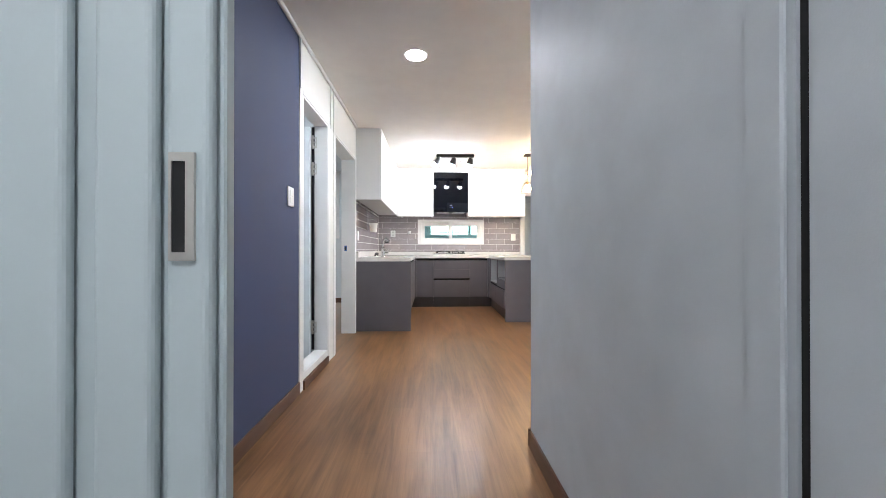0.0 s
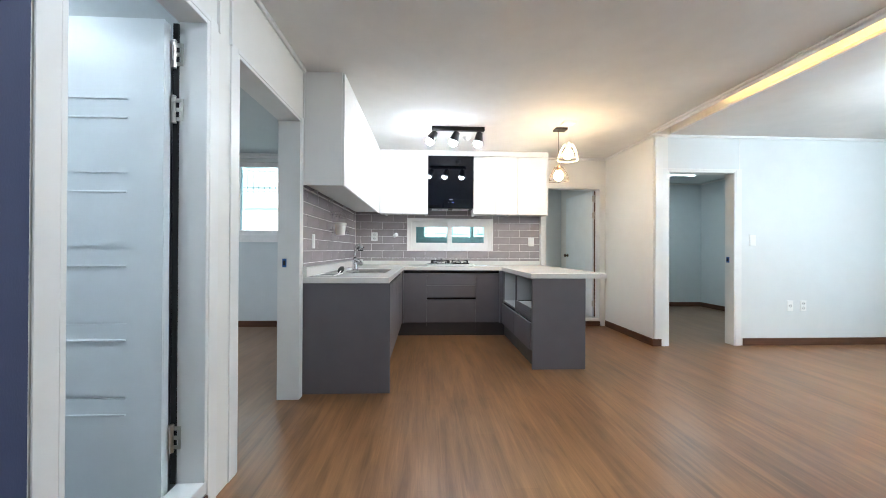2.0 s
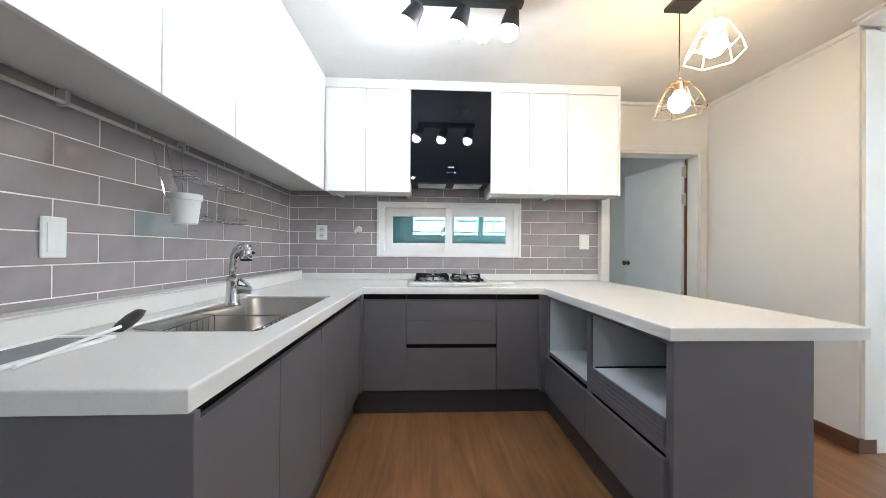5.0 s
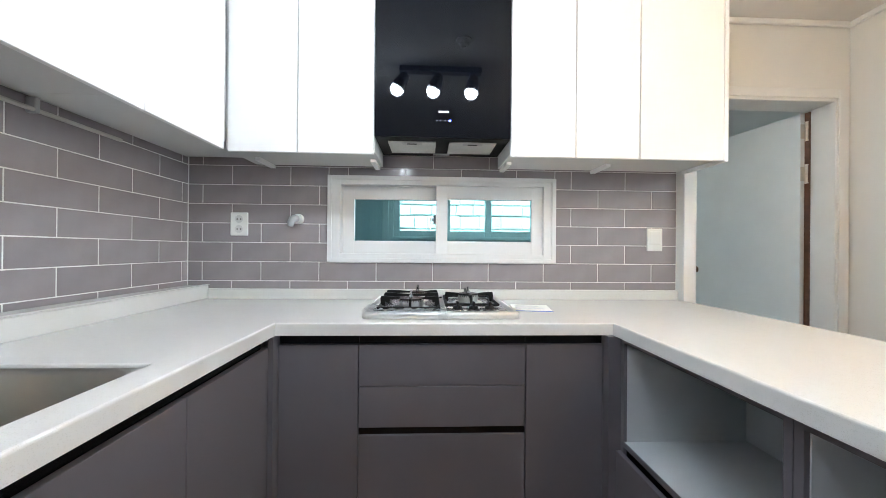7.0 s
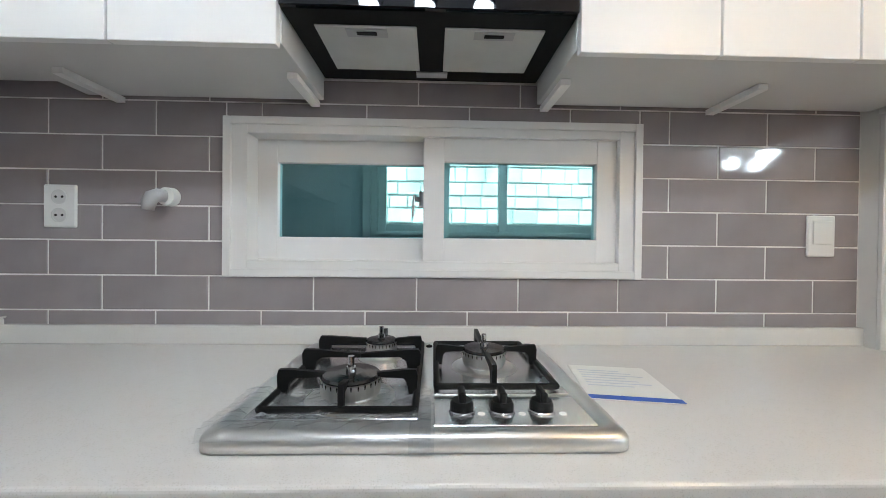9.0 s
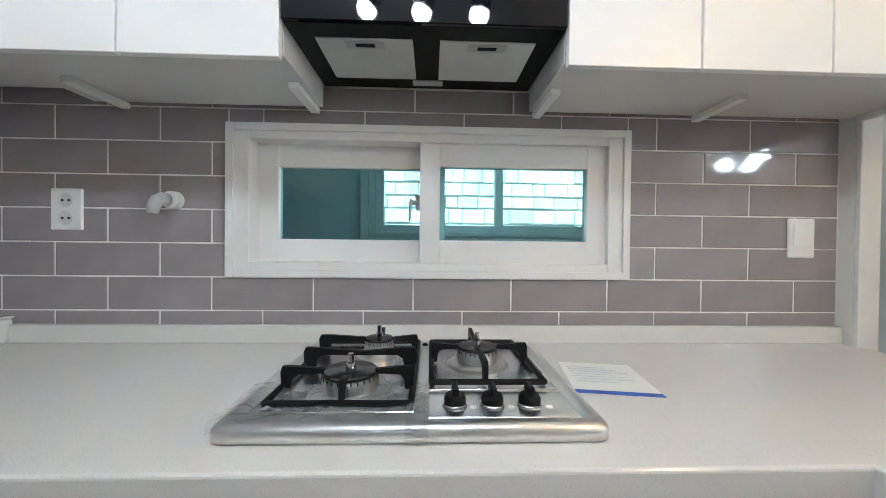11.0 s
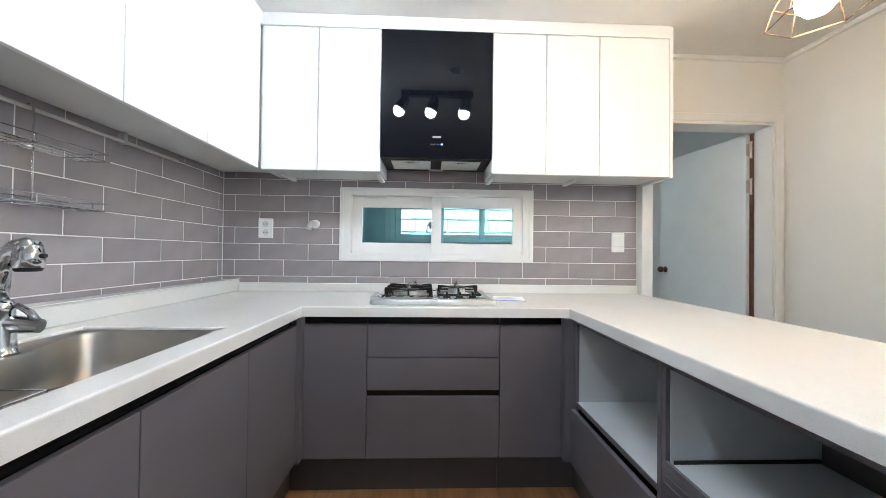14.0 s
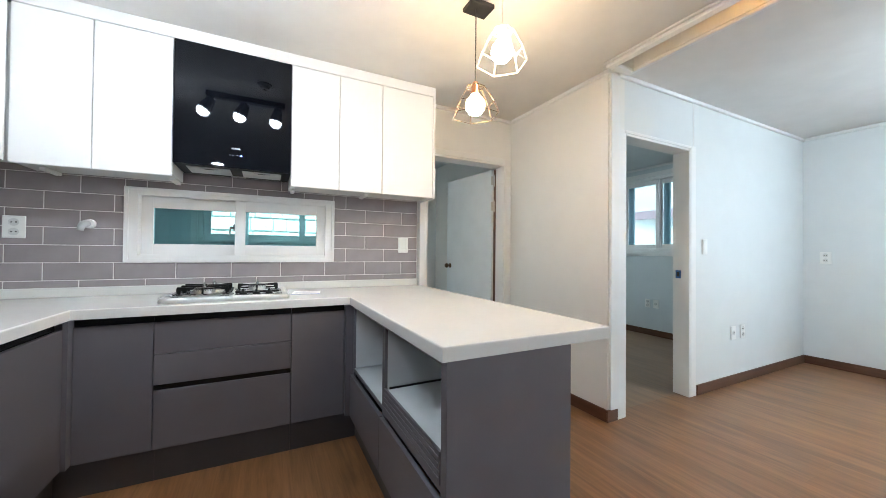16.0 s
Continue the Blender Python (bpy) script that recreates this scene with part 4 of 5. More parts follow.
# ---- gas hob ----
hob = thing("gas_hob", (1.67, 7.36, CT), "stainless three-burner gas hob half covered with clear film", "gas hob")
X0, X1, Y0, Y1 = 1.364, 1.970, 7.128, 7.60
bm = bmesh.new()
def plate_loop(d, z, r, n=5):
    out = []
    for cx, cy, a0 in ((X1 - d - r, Y1 - d - r, 0), (X0 + d + r, Y1 - d - r, 90), (X0 + d + r, Y0 + d + r, 180), (X1 - d - r, Y0 + d + r, 270)):
        out += [bm.verts.new((cx + r * math.cos(radians(a0 + 90 * k / n)), cy + r * math.sin(radians(a0 + 90 * k / n)), CT + z)) for k in range(n + 1)]
    return out
skin = [plate_loop(d, z, r) for d, z, r in ((0.004, 0.0004, 0.02), (0.0, 0.003, 0.022), (0.0, 0.017, 0.022), (0.003, 0.023, 0.021), (0.008, 0.027, 0.02), (0.014, 0.0288, 0.018), (0.02, 0.0285, 0.016), (0.026, 0.0225, 0.014), (0.03, 0.02, 0.012))]
for a, b in zip(skin, skin[1:]):
    for i in range(len(a)):
        bm.faces.new((a[i], a[(i + 1) % len(a)], b[(i + 1) % len(b)], b[i]))
bm.faces.new(skin[-1]), bm.faces.new(skin[0][::-1])
bmesh.ops.recalc_face_normals(bm, faces=bm.faces)
part("plate", bm, STEEL, hob, smooth=True)
for x0, x1, y0, y1 in ((X0 + 0.035, 1.665, 7.185, 7.575), (1.69, X1 - 0.035, 7.275, 7.575)):
    part("pan_tray", boxes((x0, x1, y0, y1, CT + 0.0202, CT + 0.0225), bevel=0.001), POLISHED, hob)
part("control_panel", boxes((1.69, X1 - 0.034, 7.165, 7.262, CT + 0.0202, CT + 0.0222), bevel=0.001), POLISHED, hob)
part("bolt", lathe([(0, 0.006), (0.008, 0.004), (0.010, 0)], 14, (1.678, 7.578, CT + 0.0205)), BLACK, hob)


def burner(x, y, r):
    b = part("burner", lathe([(r * 1.5, 0.0), (r * 1.35, 0.004), (r * 0.95, 0.006), (r * 0.93, 0.010), (r, 0.012), (r, 0.034), (r * 0.92, 0.036), (0, 0.036)], 36, (x, y, CT + 0.0226)), STEEL, hob, "steel burner", smooth=False)
    part("burner_cap", lathe([(r * 0.98, 0.0363), (r, 0.039), (r * 0.93, 0.0425), (r * 0.4, 0.0445), (0, 0.0445)], 36, (x, y, CT + 0.0226)), BLACK_GLOSS, b, "glossy black burner cap")
    bmt = bmesh.new()
    for k in range(28):
        a = 2 * math.pi * k / 28
        c, s_ = math.cos(a), math.sin(a)
        rod(bmt, (x + c * (r - 0.001), y + s_ * (r - 0.001), CT + 0.0505), (x + c * (r + 0.0008), y + s_ * (r + 0.0008), CT + 0.0575), 0.0012, n=5)
    part("flame_slots", bmt, BLACK, b)
    pin = bmesh.new()
    rod(pin, (x, y, CT + 0.0665), (x, y, CT + 0.076), 0.009, 0.008, 14)
    rod(pin, (x, y, CT + 0.076), (x, y, CT + 0.094), 0.0055, n=12)
    part("sensor", pin, CHROME, b, "chrome heat sensor")
    return b


for x, y, r in ((1.545, 7.265, 0.051), (1.565, 7.49, 0.036), (1.80, 7.42, 0.047)):
    burner(x, y, r)


def grate(x0, x1, y0, y1, arms):
    g = part("pan_support", wires([((x0, y0, CT + 0.032), (x1, y0, CT + 0.032)), ((x0, y1, CT + 0.032), (x1, y1, CT + 0.032)), ((x0, y0, CT + 0.032), (x0, y1, CT + 0.032)), ((x1, y0, CT + 0.032), (x1, y1, CT + 0.032))], 0.006, 8), BLACK, hob, "black enamelled pan support")
    for (ax, ay), (bx, by) in arms:
        d = Vector((bx - ax, by - ay, 0))
        b2 = bmesh.new()
        n = d.normalized()
        w = Vector((-n.y, n.x, 0)) * 0.0046
        prof = [(0, 0.028), (-0.02, 0.061), (0.02, 0.071), (0.25, 0.071), (1.0, 0.066), (1.0, 0.058), (0.34, 0.056), (0.24, 0.048), (0.20, 0.028)]
        left = [b2.verts.new((ax + d.x * u_ + w.x, ay + d.y * u_ + w.y, CT + z)) for u_, z in prof]
        right = [b2.verts.new((ax + d.x * u_ - w.x, ay + d.y * u_ - w.y, CT + z)) for u_, z in prof]
        b2.faces.new(left), b2.faces.new(right[::-1])
        for i in range(len(prof)):
            j = (i + 1) % len(prof)
            b2.faces.new((left[i], right[i], right[j], left[j]))
        bmesh.ops.recalc_face_normals(b2, faces=b2.faces)
        part("arm", b2, BLACK, g)
    return g


grate(1.42, 1.66, 7.195, 7.57, [((1.42, 7.265), (1.50, 7.265)), ((1.66, 7.265), (1.59, 7.265)), ((1.545, 7.195), (1.545, 7.232)),
                                 ((1.42, 7.385), (1.54, 7.372)), ((1.66, 7.385), (1.54, 7.372)), ((1.42, 7.49), (1.53, 7.49)), ((1.66, 7.49), (1.60, 7.49)), ((1.565, 7.57), (1.565, 7.52))])
grate(1.695, 1.915, 7.285, 7.57, [((1.695, 7.42), (1.757, 7.42)), ((1.915, 7.42), (1.845, 7.42)), ((1.80, 7.285), (1.80, 7.385)), ((1.80, 7.57), (1.80, 7.46))])
for x in (1.735, 1.80, 1.865):
    kb = lathe([(0.0, 0.0), (0.019, 0.0), (0.019, 0.010), (0.016, 0.016), (0.0, 0.017)], 24, (x, 7.215, CT + 0.023))
    knob = part("knob", kb, BLACK, hob, "black control knob", smooth=False)
    part("knob_grip", boxes((x - 0.0055, x + 0.0055, 7.197, 7.233, CT + 0.038, CT + 0.056), bevel=0.003), BLACK, knob)
    part("knob_ring", lathe([(0.021, 0.0), (0.022, 0.0035), (0.0195, 0.0035)], 24, (x, 7.215, CT + 0.0225)), CHROME, knob)
    part("dial_mark", lathe([(0.006, 0.0), (0.006, 0.0008), (0.0, 0.0008)], 14, (x + 0.03, 7.20, CT + 0.0223)), PLASTIC, hob)
# crumpled clear film over the near corner
bm = bmesh.new()
nx_, ny_ = 30, 20
grid_pts = [[bm.verts.new((X0 + 0.003 + 0.318 * i / nx_, Y0 - 0.004 + 0.16 * j / ny_, CT + (0.0315 if i < 4 or j < 5 else 0.0255) + 0.014 * abs(noise.noise(Vector((i * 0.33, j * 0.5, 2.0)))) + 0.006 * abs(noise.noise(Vector((i * 0.9, j * 1.1, 5.0)))) - (0.012 if j == 0 else 0.003 if j == 1 else 0))) for j in range(ny_ + 1)] for i in range(nx_ + 1)]
for i in range(nx_):
    for j in range(ny_):
        bm.faces.new((grid_pts[i][j], grid_pts[i + 1][j], grid_pts[i + 1][j + 1], grid_pts[i][j + 1]))
bmesh.ops.recalc_face_normals(bm, faces=bm.faces)
if sum(f.normal.z for f in bm.faces) < 0:
    bmesh.ops.reverse_faces(bm, faces=bm.faces)
part("protective_film", bm, FILM, hob, "crumpled clear protective film")

bm = bmesh.new()
strip = [[bm.verts.new((1.655 + 0.035 * i / 6 + 0.004 * noise.noise(Vector((i, j * 0.7, 8.0))), Y0 - 0.006 + 0.11 * j / 14, CT + (0.004 if j == 0 else 0.024 if j == 1 else 0.031) + 0.010 * abs(noise.noise(Vector((i * 0.8, j * 0.6, 3.0)))))) for j in range(15)] for i in range(7)]
for i in range(6):
    for j in range(14):
        bm.faces.new((strip[i][j], strip[i + 1][j], strip[i + 1][j + 1], strip[i][j + 1]))
part("film_flap", bm, FILM, hob, "loose flap of clear film")

# ---- sink, tap and things at the sink ----
sink = thing("sink", (0.75, 6.2, CT), "stainless steel inset kitchen sink with a wire basket", "sink")
bm = bmesh.new()
def loop(x0, x1, y0, y1, z, r, n=6):
    out = []
    for cx, cy, a0 in ((x1 - r, y1 - r, 0), (x0 + r, y1 - r, 90), (x0 + r, y0 + r, 180), (x1 - r, y0 + r, 270)):
        for k in range(n + 1):
            a = radians(a0 + 90 * k / n)
            out.append(Vector((cx + r * math.cos(a), cy + r * math.sin(a), z)))
    full = []
    for k, p in enumerate(out):
        q = out[(k + 1) % len(out)]
        steps = 12 if k % (n + 1) == n else 1
        full += [bm.verts.new(p.lerp(q, i / steps)) for i in range(steps)]
    return full
levels = [(0.0006, CT - 0.012, 0.006), (0.0006, CT - 0.009, 0.006), (0.002, CT - 0.008, 0.008), (0.004, CT - 0.008, 0.012)]
loops = [loop(SX0 + d, SX1 - d, SY0 + d, SY1 - d, z, r, 14) for d, z, r in levels]


def bowl_loop(d, z, r):
    """The bowl's own outline: its back edge gives way to the tap's deck in a soft wave."""
    out = loop(SX0 + 0.035 + d, SX1 - 0.006 - d, SY0 + 0.010 + d, SY1 - 0.010 - d, z, r, 14)
    for v in out:
        back = max(0.0, min(1.0, (SX1 - 0.05 - v.co.x) / 0.36))
        v.co.x += 0.085 * back * math.exp(-((v.co.y - 6.335) / 0.13) ** 2)
    return out


loops += [bowl_loop(d, z, r) for d, z, r in ((0.0, CT - 0.0085, 0.07), (0.002, CT - 0.011, 0.07), (0.005, CT - 0.022, 0.075), (0.012, CT - 0.10, 0.085), (0.018, CT - 0.145, 0.09), (0.034, CT - 0.172, 0.095), (0.06, CT - 0.184, 0.09), (0.11, CT - 0.188, 0.06))]
for a, b in zip(loops, loops[1:]):
    for i in range(len(a)):
        j = (i + 1) % len(a)
        bm.faces.new((a[i], a[j], b[j], b[i]))
mid_v = bm.verts.new((0.78, 6.21, CT - 0.190))
for i in range(len(loops[-1])):
    bm.faces.new((loops[-1][i], loops[-1][(i + 1) % len(loops[-1])], mid_v))
bmesh.ops.recalc_face_normals(bm, faces=bm.faces)
bmesh.ops.reverse_faces(bm, faces=bm.faces)
part("bowl", bm, BOWL, sink, smooth=True)
part("drain", lathe([(0.055, 0), (0.055, 0.003), (0.04, 0.004), (0.03, 0.001), (0, 0.001)], 28, (0.80, 6.3, CT - 0.184)), CHROME, sink, "round chrome drain")
lines = []
bx0, bx1, by0, by1 = 0.66, 0.94, 5.86, 6.14
for z in (CT - 0.015, CT - 0.09):
    lines += [((bx0, by0, z), (bx1, by0, z)), ((bx1, by0, z), (bx1, by1, z)), ((bx1, by1, z), (bx0, by1, z)), ((bx0, by1, z), (bx0, by0, z))]
for k in range(9):
    y = by0 + (by1 - by0) * k / 8
    lines += [((bx0, y, CT - 0.015), (bx0, y, CT - 0.09)), ((bx0, y, CT - 0.09), (bx1, y, CT - 0.09)), ((bx1, y, CT - 0.09), (bx1, y, CT - 0.015))]
lines += [((bx0, by0, CT - 0.015), (SX0 + 0.03, by0, CT - 0.006)), ((bx0, by1, CT - 0.015), (SX0 + 0.03, by1, CT - 0.006)), ((bx1, by0, CT - 0.015), (SX1 - 0.004, by0, CT - 0.006)), ((bx1, by1, CT - 0.015), (SX1 - 0.004, by1, CT - 0.006))]
part("wire_basket", wires(lines, 0.0018), CHROME, sink, "chrome wire basket")

tx, ty = 0.625, 6.335
tap = thing("kitchen_tap", (tx, ty, CT), "chrome kitchen mixer tap with a curved spout", "tap")
part("base", lathe([(0.0, 0.0), (0.033, 0.0), (0.033, 0.006), (0.030, 0.010), (0.029, 0.02), (0.026, 0.07), (0.025, 0.105), (0.027, 0.112), (0.025, 0.124), (0.018, 0.132), (0.0, 0.134)], 32, (tx, ty, CT - 0.0075)), CHROME, tap, smooth=True)
pts = [(tx + u_, ty + 0.10 * u_, CT + z_ - 0.016) for u_, z_ in ((0.0, 0.128), (0.0, 0.17), (0.001, 0.205), (0.006, 0.232), (0.017, 0.252), (0.032, 0.263), (0.050, 0.266), (0.068, 0.262))]
part("spout", tube(pts, 0.016, 18, (0.017, 0.0155, 0.0155, 0.017, 0.020, 0.023, 0.025, 0.022)), CHROME, tap, smooth=True)
head = part("spray_head", lathe([(0.0, 0.0), (0.024, 0.0), (0.028, 0.004), (0.028, 0.036), (0.024, 0.052), (0.014, 0.061), (0.0, 0.063)], 28, (tx + 0.056, ty + 0.006, CT + 0.200)), CHROME, tap, smooth=True)
part("nozzle_ring", lathe([(0.0, -0.007), (0.022, -0.007), (0.026, -0.0002), (0.0, -0.0002)], 28, (tx + 0.056, ty + 0.006, CT + 0.200)), DARK, head, "black nozzle ring")
bm = bmesh.new()
rod(bm, (tx + 0.083, ty + 0.009, CT + 0.231), (tx + 0.092, ty + 0.010, CT + 0.231), 0.006, 0.005, 12)
part("spray_button", bm, DARK, head, "small black spray button")
bm = bmesh.new()
rod(bm, (tx + 0.012, ty + 0.004, CT + 0.068), (tx + 0.072, ty + 0.022, CT + 0.058), 0.021, 0.017, 18)
lever = part("lever", bm, CHROME, tap, "chrome side lever", smooth=False)
part("lever_arm", tube([(tx + 0.066, ty + 0.020, CT + 0.066), (tx + 0.052, ty + 0.016, CT + 0.092), (tx + 0.028, ty + 0.008, CT + 0.112)], 0.009, 12, (0.010, 0.008, 0.006)), CHROME, lever, smooth=True)

mat_ = thing("drain_mat", (0.58, 5.57, CT), "grey mesh drain mat with a white rim beside the sink", "drain mat")
part("mesh", boxes((0.505, 0.635, 5.44, 5.70, CT + 0.0005, CT + 0.005)), MESH_GREY, mat_)
part("rim", boxes((0.49, 0.504, 5.425, 5.715, CT + 0.0005, CT + 0.010), (0.636, 0.650, 5.425, 5.715, CT + 0.0005, CT + 0.010), (0.504, 0.636, 5.425, 5.439, CT + 0.0005, CT + 0.010), (0.504, 0.636, 5.701, 5.715, CT + 0.0005, CT + 0.010), bevel=0.002), PLASTIC, mat_)
ladle = thing("spatula", (0.62, 5.8, CT), "black-headed spatula with a pale handle lying on the worktop", "spatula")
part("handle", wires([((0.665, 5.46, CT + 0.006), (0.62, 5.76, CT + 0.022))], 0.005, 8), PLASTIC, ladle)
bm = lathe([(0.0, -0.05), (0.018, -0.046), (0.026, -0.02), (0.026, 0.02), (0.018, 0.046), (0.0, 0.05)], 16)
bm.transform(Matrix.Translation((0.612, 5.80, CT + 0.032)) @ Matrix.Rotation(radians(-62), 4, "X") @ Matrix.Diagonal((1.0, 0.35, 1.0, 1)))
part("head", bm, BLACK_MATT, ladle, smooth=True)

rail = thing("utensil_rail", (0.40, 6.3, 1.52), "grey steel utensil rail under the wall cabinets", "rail")
part("bar", wires([((0.386, 5.50, 1.562), (0.386, 7.25, 1.562))], 0.007, 12), HINGE, rail)
for y in (5.84, 6.36, 6.945):
    part("bracket", boxes((TX + 0.001, 0.394, y - 0.008, y + 0.008, 1.553, 1.602), bevel=0.003), PLASTIC_GREY, rail)
cup = thing("utensil_cup", (0.508, 6.195, 1.22), "white plastic cup hanging from the utensil rail", "cup")
part("cup_body", lathe([(0.0, 0.0), (0.041, 0.0), (0.044, 0.003), (0.054, 0.094), (0.059, 0.096), (0.060, 0.12), (0.056, 0.121), (0.052, 0.1), (0.041, 0.006), (0.0, 0.006)], 48, (0.508, 6.195, 1.22)), PLASTIC, cup, smooth=False)
for y in (6.155, 6.235):
    part("hanger", tube([(0.382, y, 1.574), (0.390, y, 1.577), (0.400, y, 1.570), (0.432, y, 1.42), (0.455, y, 1.33), (0.462, y, 1.29)], 0.0026, 8), CHROME, cup)
rack = thing("wire_rack", (0.43, 6.55, 1.25), "two-tier chrome wire rack hanging from the utensil rail", "wire rack")
for z in (1.437, 1.258):
    y0, y1, x0, x1 = 6.31, 6.775, 0.372, 0.478
    for zz in (z, z + 0.026):
        ring4 = [(x0, y0, zz), (x1, y0, zz), (x1, y1, zz), (x0, y1, zz)]
        for k in range(4):
            part("rail_wire", wires([(ring4[k], ring4[(k + 1) % 4])], 0.0021, 8), CHROME, rack)
    for k in (1, 2):
        x = x0 + (x1 - x0) * k / 3
        part("shelf_wire", wires([((x, y0, z), (x, y1, z))], 0.0017, 6), CHROME, rack)
    for y in (y0 + 0.06, (y0 + y1) / 2, y1 - 0.06):
        part("cross_wire", wires([((x1, y, z + 0.026), (x1, y, z)), ((x1, y, z), (x0, y, z)), ((x0, y, z), (x0, y, z + 0.026))], 0.0017, 6), CHROME, rack)
for y in (6.345, 6.605):
    part("hanger", tube([(0.376, y, 1.572), (0.384, y, 1.578), (0.394, y, 1.570), (0.396, y, 1.45), (0.396, y, 1.262)], 0.0032, 8), CHROME, rack)

leaflet = thing("leaflet", (2.09, 7.39, CT), "white printed leaflet with a blue edge on the worktop", "leaflet")
bm = boxes((-0.085, 0.085, -0.095, 0.095, 0.0008, 0.0022))
put = Matrix.Translation((2.085, 7.385, CT)) @ Matrix.Rotation(radians(-9), 4, "Z")
bm.transform(put)
part("sheet", bm, PAPER, leaflet)
bm = boxes((-0.085, 0.085, -0.095, -0.078, 0.0024, 0.0030))
bm.transform(put)
part("blue_band", bm, BLUE_INK, leaflet)
for k in range(7):
    bm = boxes((-0.07, 0.02 + 0.04 * ((k * 7) % 3) / 2, 0.06 - 0.015 * k, 0.064 - 0.015 * k, 0.0024, 0.0029))
    bm.transform(put)
    part("text_bar", bm, GREY_INK, leaflet)


# ---- switches and sockets ----
def plate(name, m, w, h, label, kind_of, rows):
    """A wall plate in its own plane: local x along the wall, local -y out of the wall."""
    ob = thing(name, m.translation, label, kind_of)
    bm = boxes((-w / 2, w / 2, -0.009, -0.0005, -h / 2, h / 2), bevel=0.003)
    bm.transform(m)
    part("cover", bm, PLASTIC, ob)
    for sort, u0, u1, v0, v1 in rows:
        if sort == "key":
            b = boxes((u0, u1, -0.0125, -0.0092, v0, v1), bevel=0.0015)
            b.transform(m)
            part("rocker", b, PLASTIC, ob)
        else:
            cu, cv = (u0 + u1) / 2, (v0 + v1) / 2
            b = lathe([(0.0, 0.0), (0.018, 0.0), (0.018, 0.0022), (0.0205, 0.0022), (0.0205, 0.0)], 24)
            b.transform(m @ Matrix.Translation((cu, -0.0092, cv)) @ Matrix.Rotation(radians(90), 4, "X"))
            o = part("outlet", b, OUTLET, ob)
            b = bmesh.new()
            for s_ in (-0.009, 0.009):
                rod(b, (cu + s_, -0.0105, cv), (cu + s_, -0.0096, cv), 0.0036, n=10)
            b.transform(m)
            part("pin_hole", b, DARK, o)
    return ob


def on_back(x, y, z):
    return Matrix.Translation((x, y, z))
def on_left(x, y, z):
    return Matrix.Translation((x, y, z)) @ Matrix.Rotation(radians(90), 4, "Z")
def on_right(x, y, z):
    return Matrix.Translation((x, y, z)) @ Matrix.Rotation(radians(-90), 4, "Z")


two_out = [("hole", -0.02, 0.02, 0.006, 0.046), ("hole", -0.02, 0.02, -0.046, -0.006)]
one_out = [("hole", -0.02, 0.02, -0.02, 0.02)]
plate("wall_socket", on_back(0.6245, BY, 1.262), 0.09, 0.122, "white double wall socket on grey tiles", "socket", two_out)
plate("light_switch", on_back(2.857, BY, 1.201), 0.086, 0.124, "white light switch on grey tiles", "switch", [("key", -0.03, 0.03, -0.025, 0.045)])
plate("light_switch", on_left(TX, 5.83, 1.15), 0.075, 0.125, "white switch plate on the tiled side wall", "switch", [("key", -0.025, 0.025, -0.045, 0.045)])
plate("light_switch", on_left(LX, 3.40, 1.292), 0.088, 0.12, "white two-key light switch on navy wallpaper", "switch", [("key", -0.022, 0.022, 0.002, 0.04), ("key", -0.022, 0.022, -0.04, -0.002)])
plate("light_switch", on_back(5.105, RY, 1.21), 0.075, 0.125, "white light switch beside the small-room door", "switch", [("key", -0.022, 0.022, -0.045, 0.045)])
plate("wall_socket", on_back(5.56, RY, 0.455), 0.075, 0.12, "white wall socket low on the living-room wall", "socket", one_out)
plate("wall_socket", on_back(5.72, RY, 0.455), 0.075, 0.12, "white double wall socket low on the living-room wall", "socket", two_out)
plate("wall_socket", on_right(7.02, 6.40, 1.125), 0.085, 0.12, "white wall socket on the living-room side wall", "socket", two_out)
plate("wall_socket", on_back(-1.46, 7.70, 0.45), 0.075, 0.12, "white wall socket low on the bedroom wall", "socket", one_out)
plate("wall_socket", on_back(-1.33, 7.70, 0.45), 0.075, 0.12, "white wall socket low on the bedroom wall", "socket", one_out)
plate("wall_socket", on_right(6.75, 8.12, 0.45), 0.075, 0.12, "white wall socket low on the small-room wall", "socket", two_out)
plate("wall_socket", on_right(6.75, 8.00, 0.45), 0.075, 0.12, "white wall socket low on the small-room wall", "socket", one_out)
cock = thing("gas_cock", (0.93, BY, 1.29), "grey plastic gas pipe stub with a white collar on grey tiles", "gas pipe")
part("collar", rod(bmesh.new(), (0.930, BY - 0.0005, 1.292), (0.930, BY - 0.024, 1.292), 0.027, 0.025, 24), PLASTIC, cock, "round white collar")
part("elbow", tube([(0.926, BY - 0.0245, 1.292), (0.921, BY - 0.040, 1.292), (0.914, BY - 0.050, 1.286), (0.908, BY - 0.053, 1.272), (0.905, BY - 0.053, 1.250)], 0.016, 18, (0.018, 0.019, 0.019, 0.017, 0.014)), PLASTIC_GREY, cock, smooth=True)

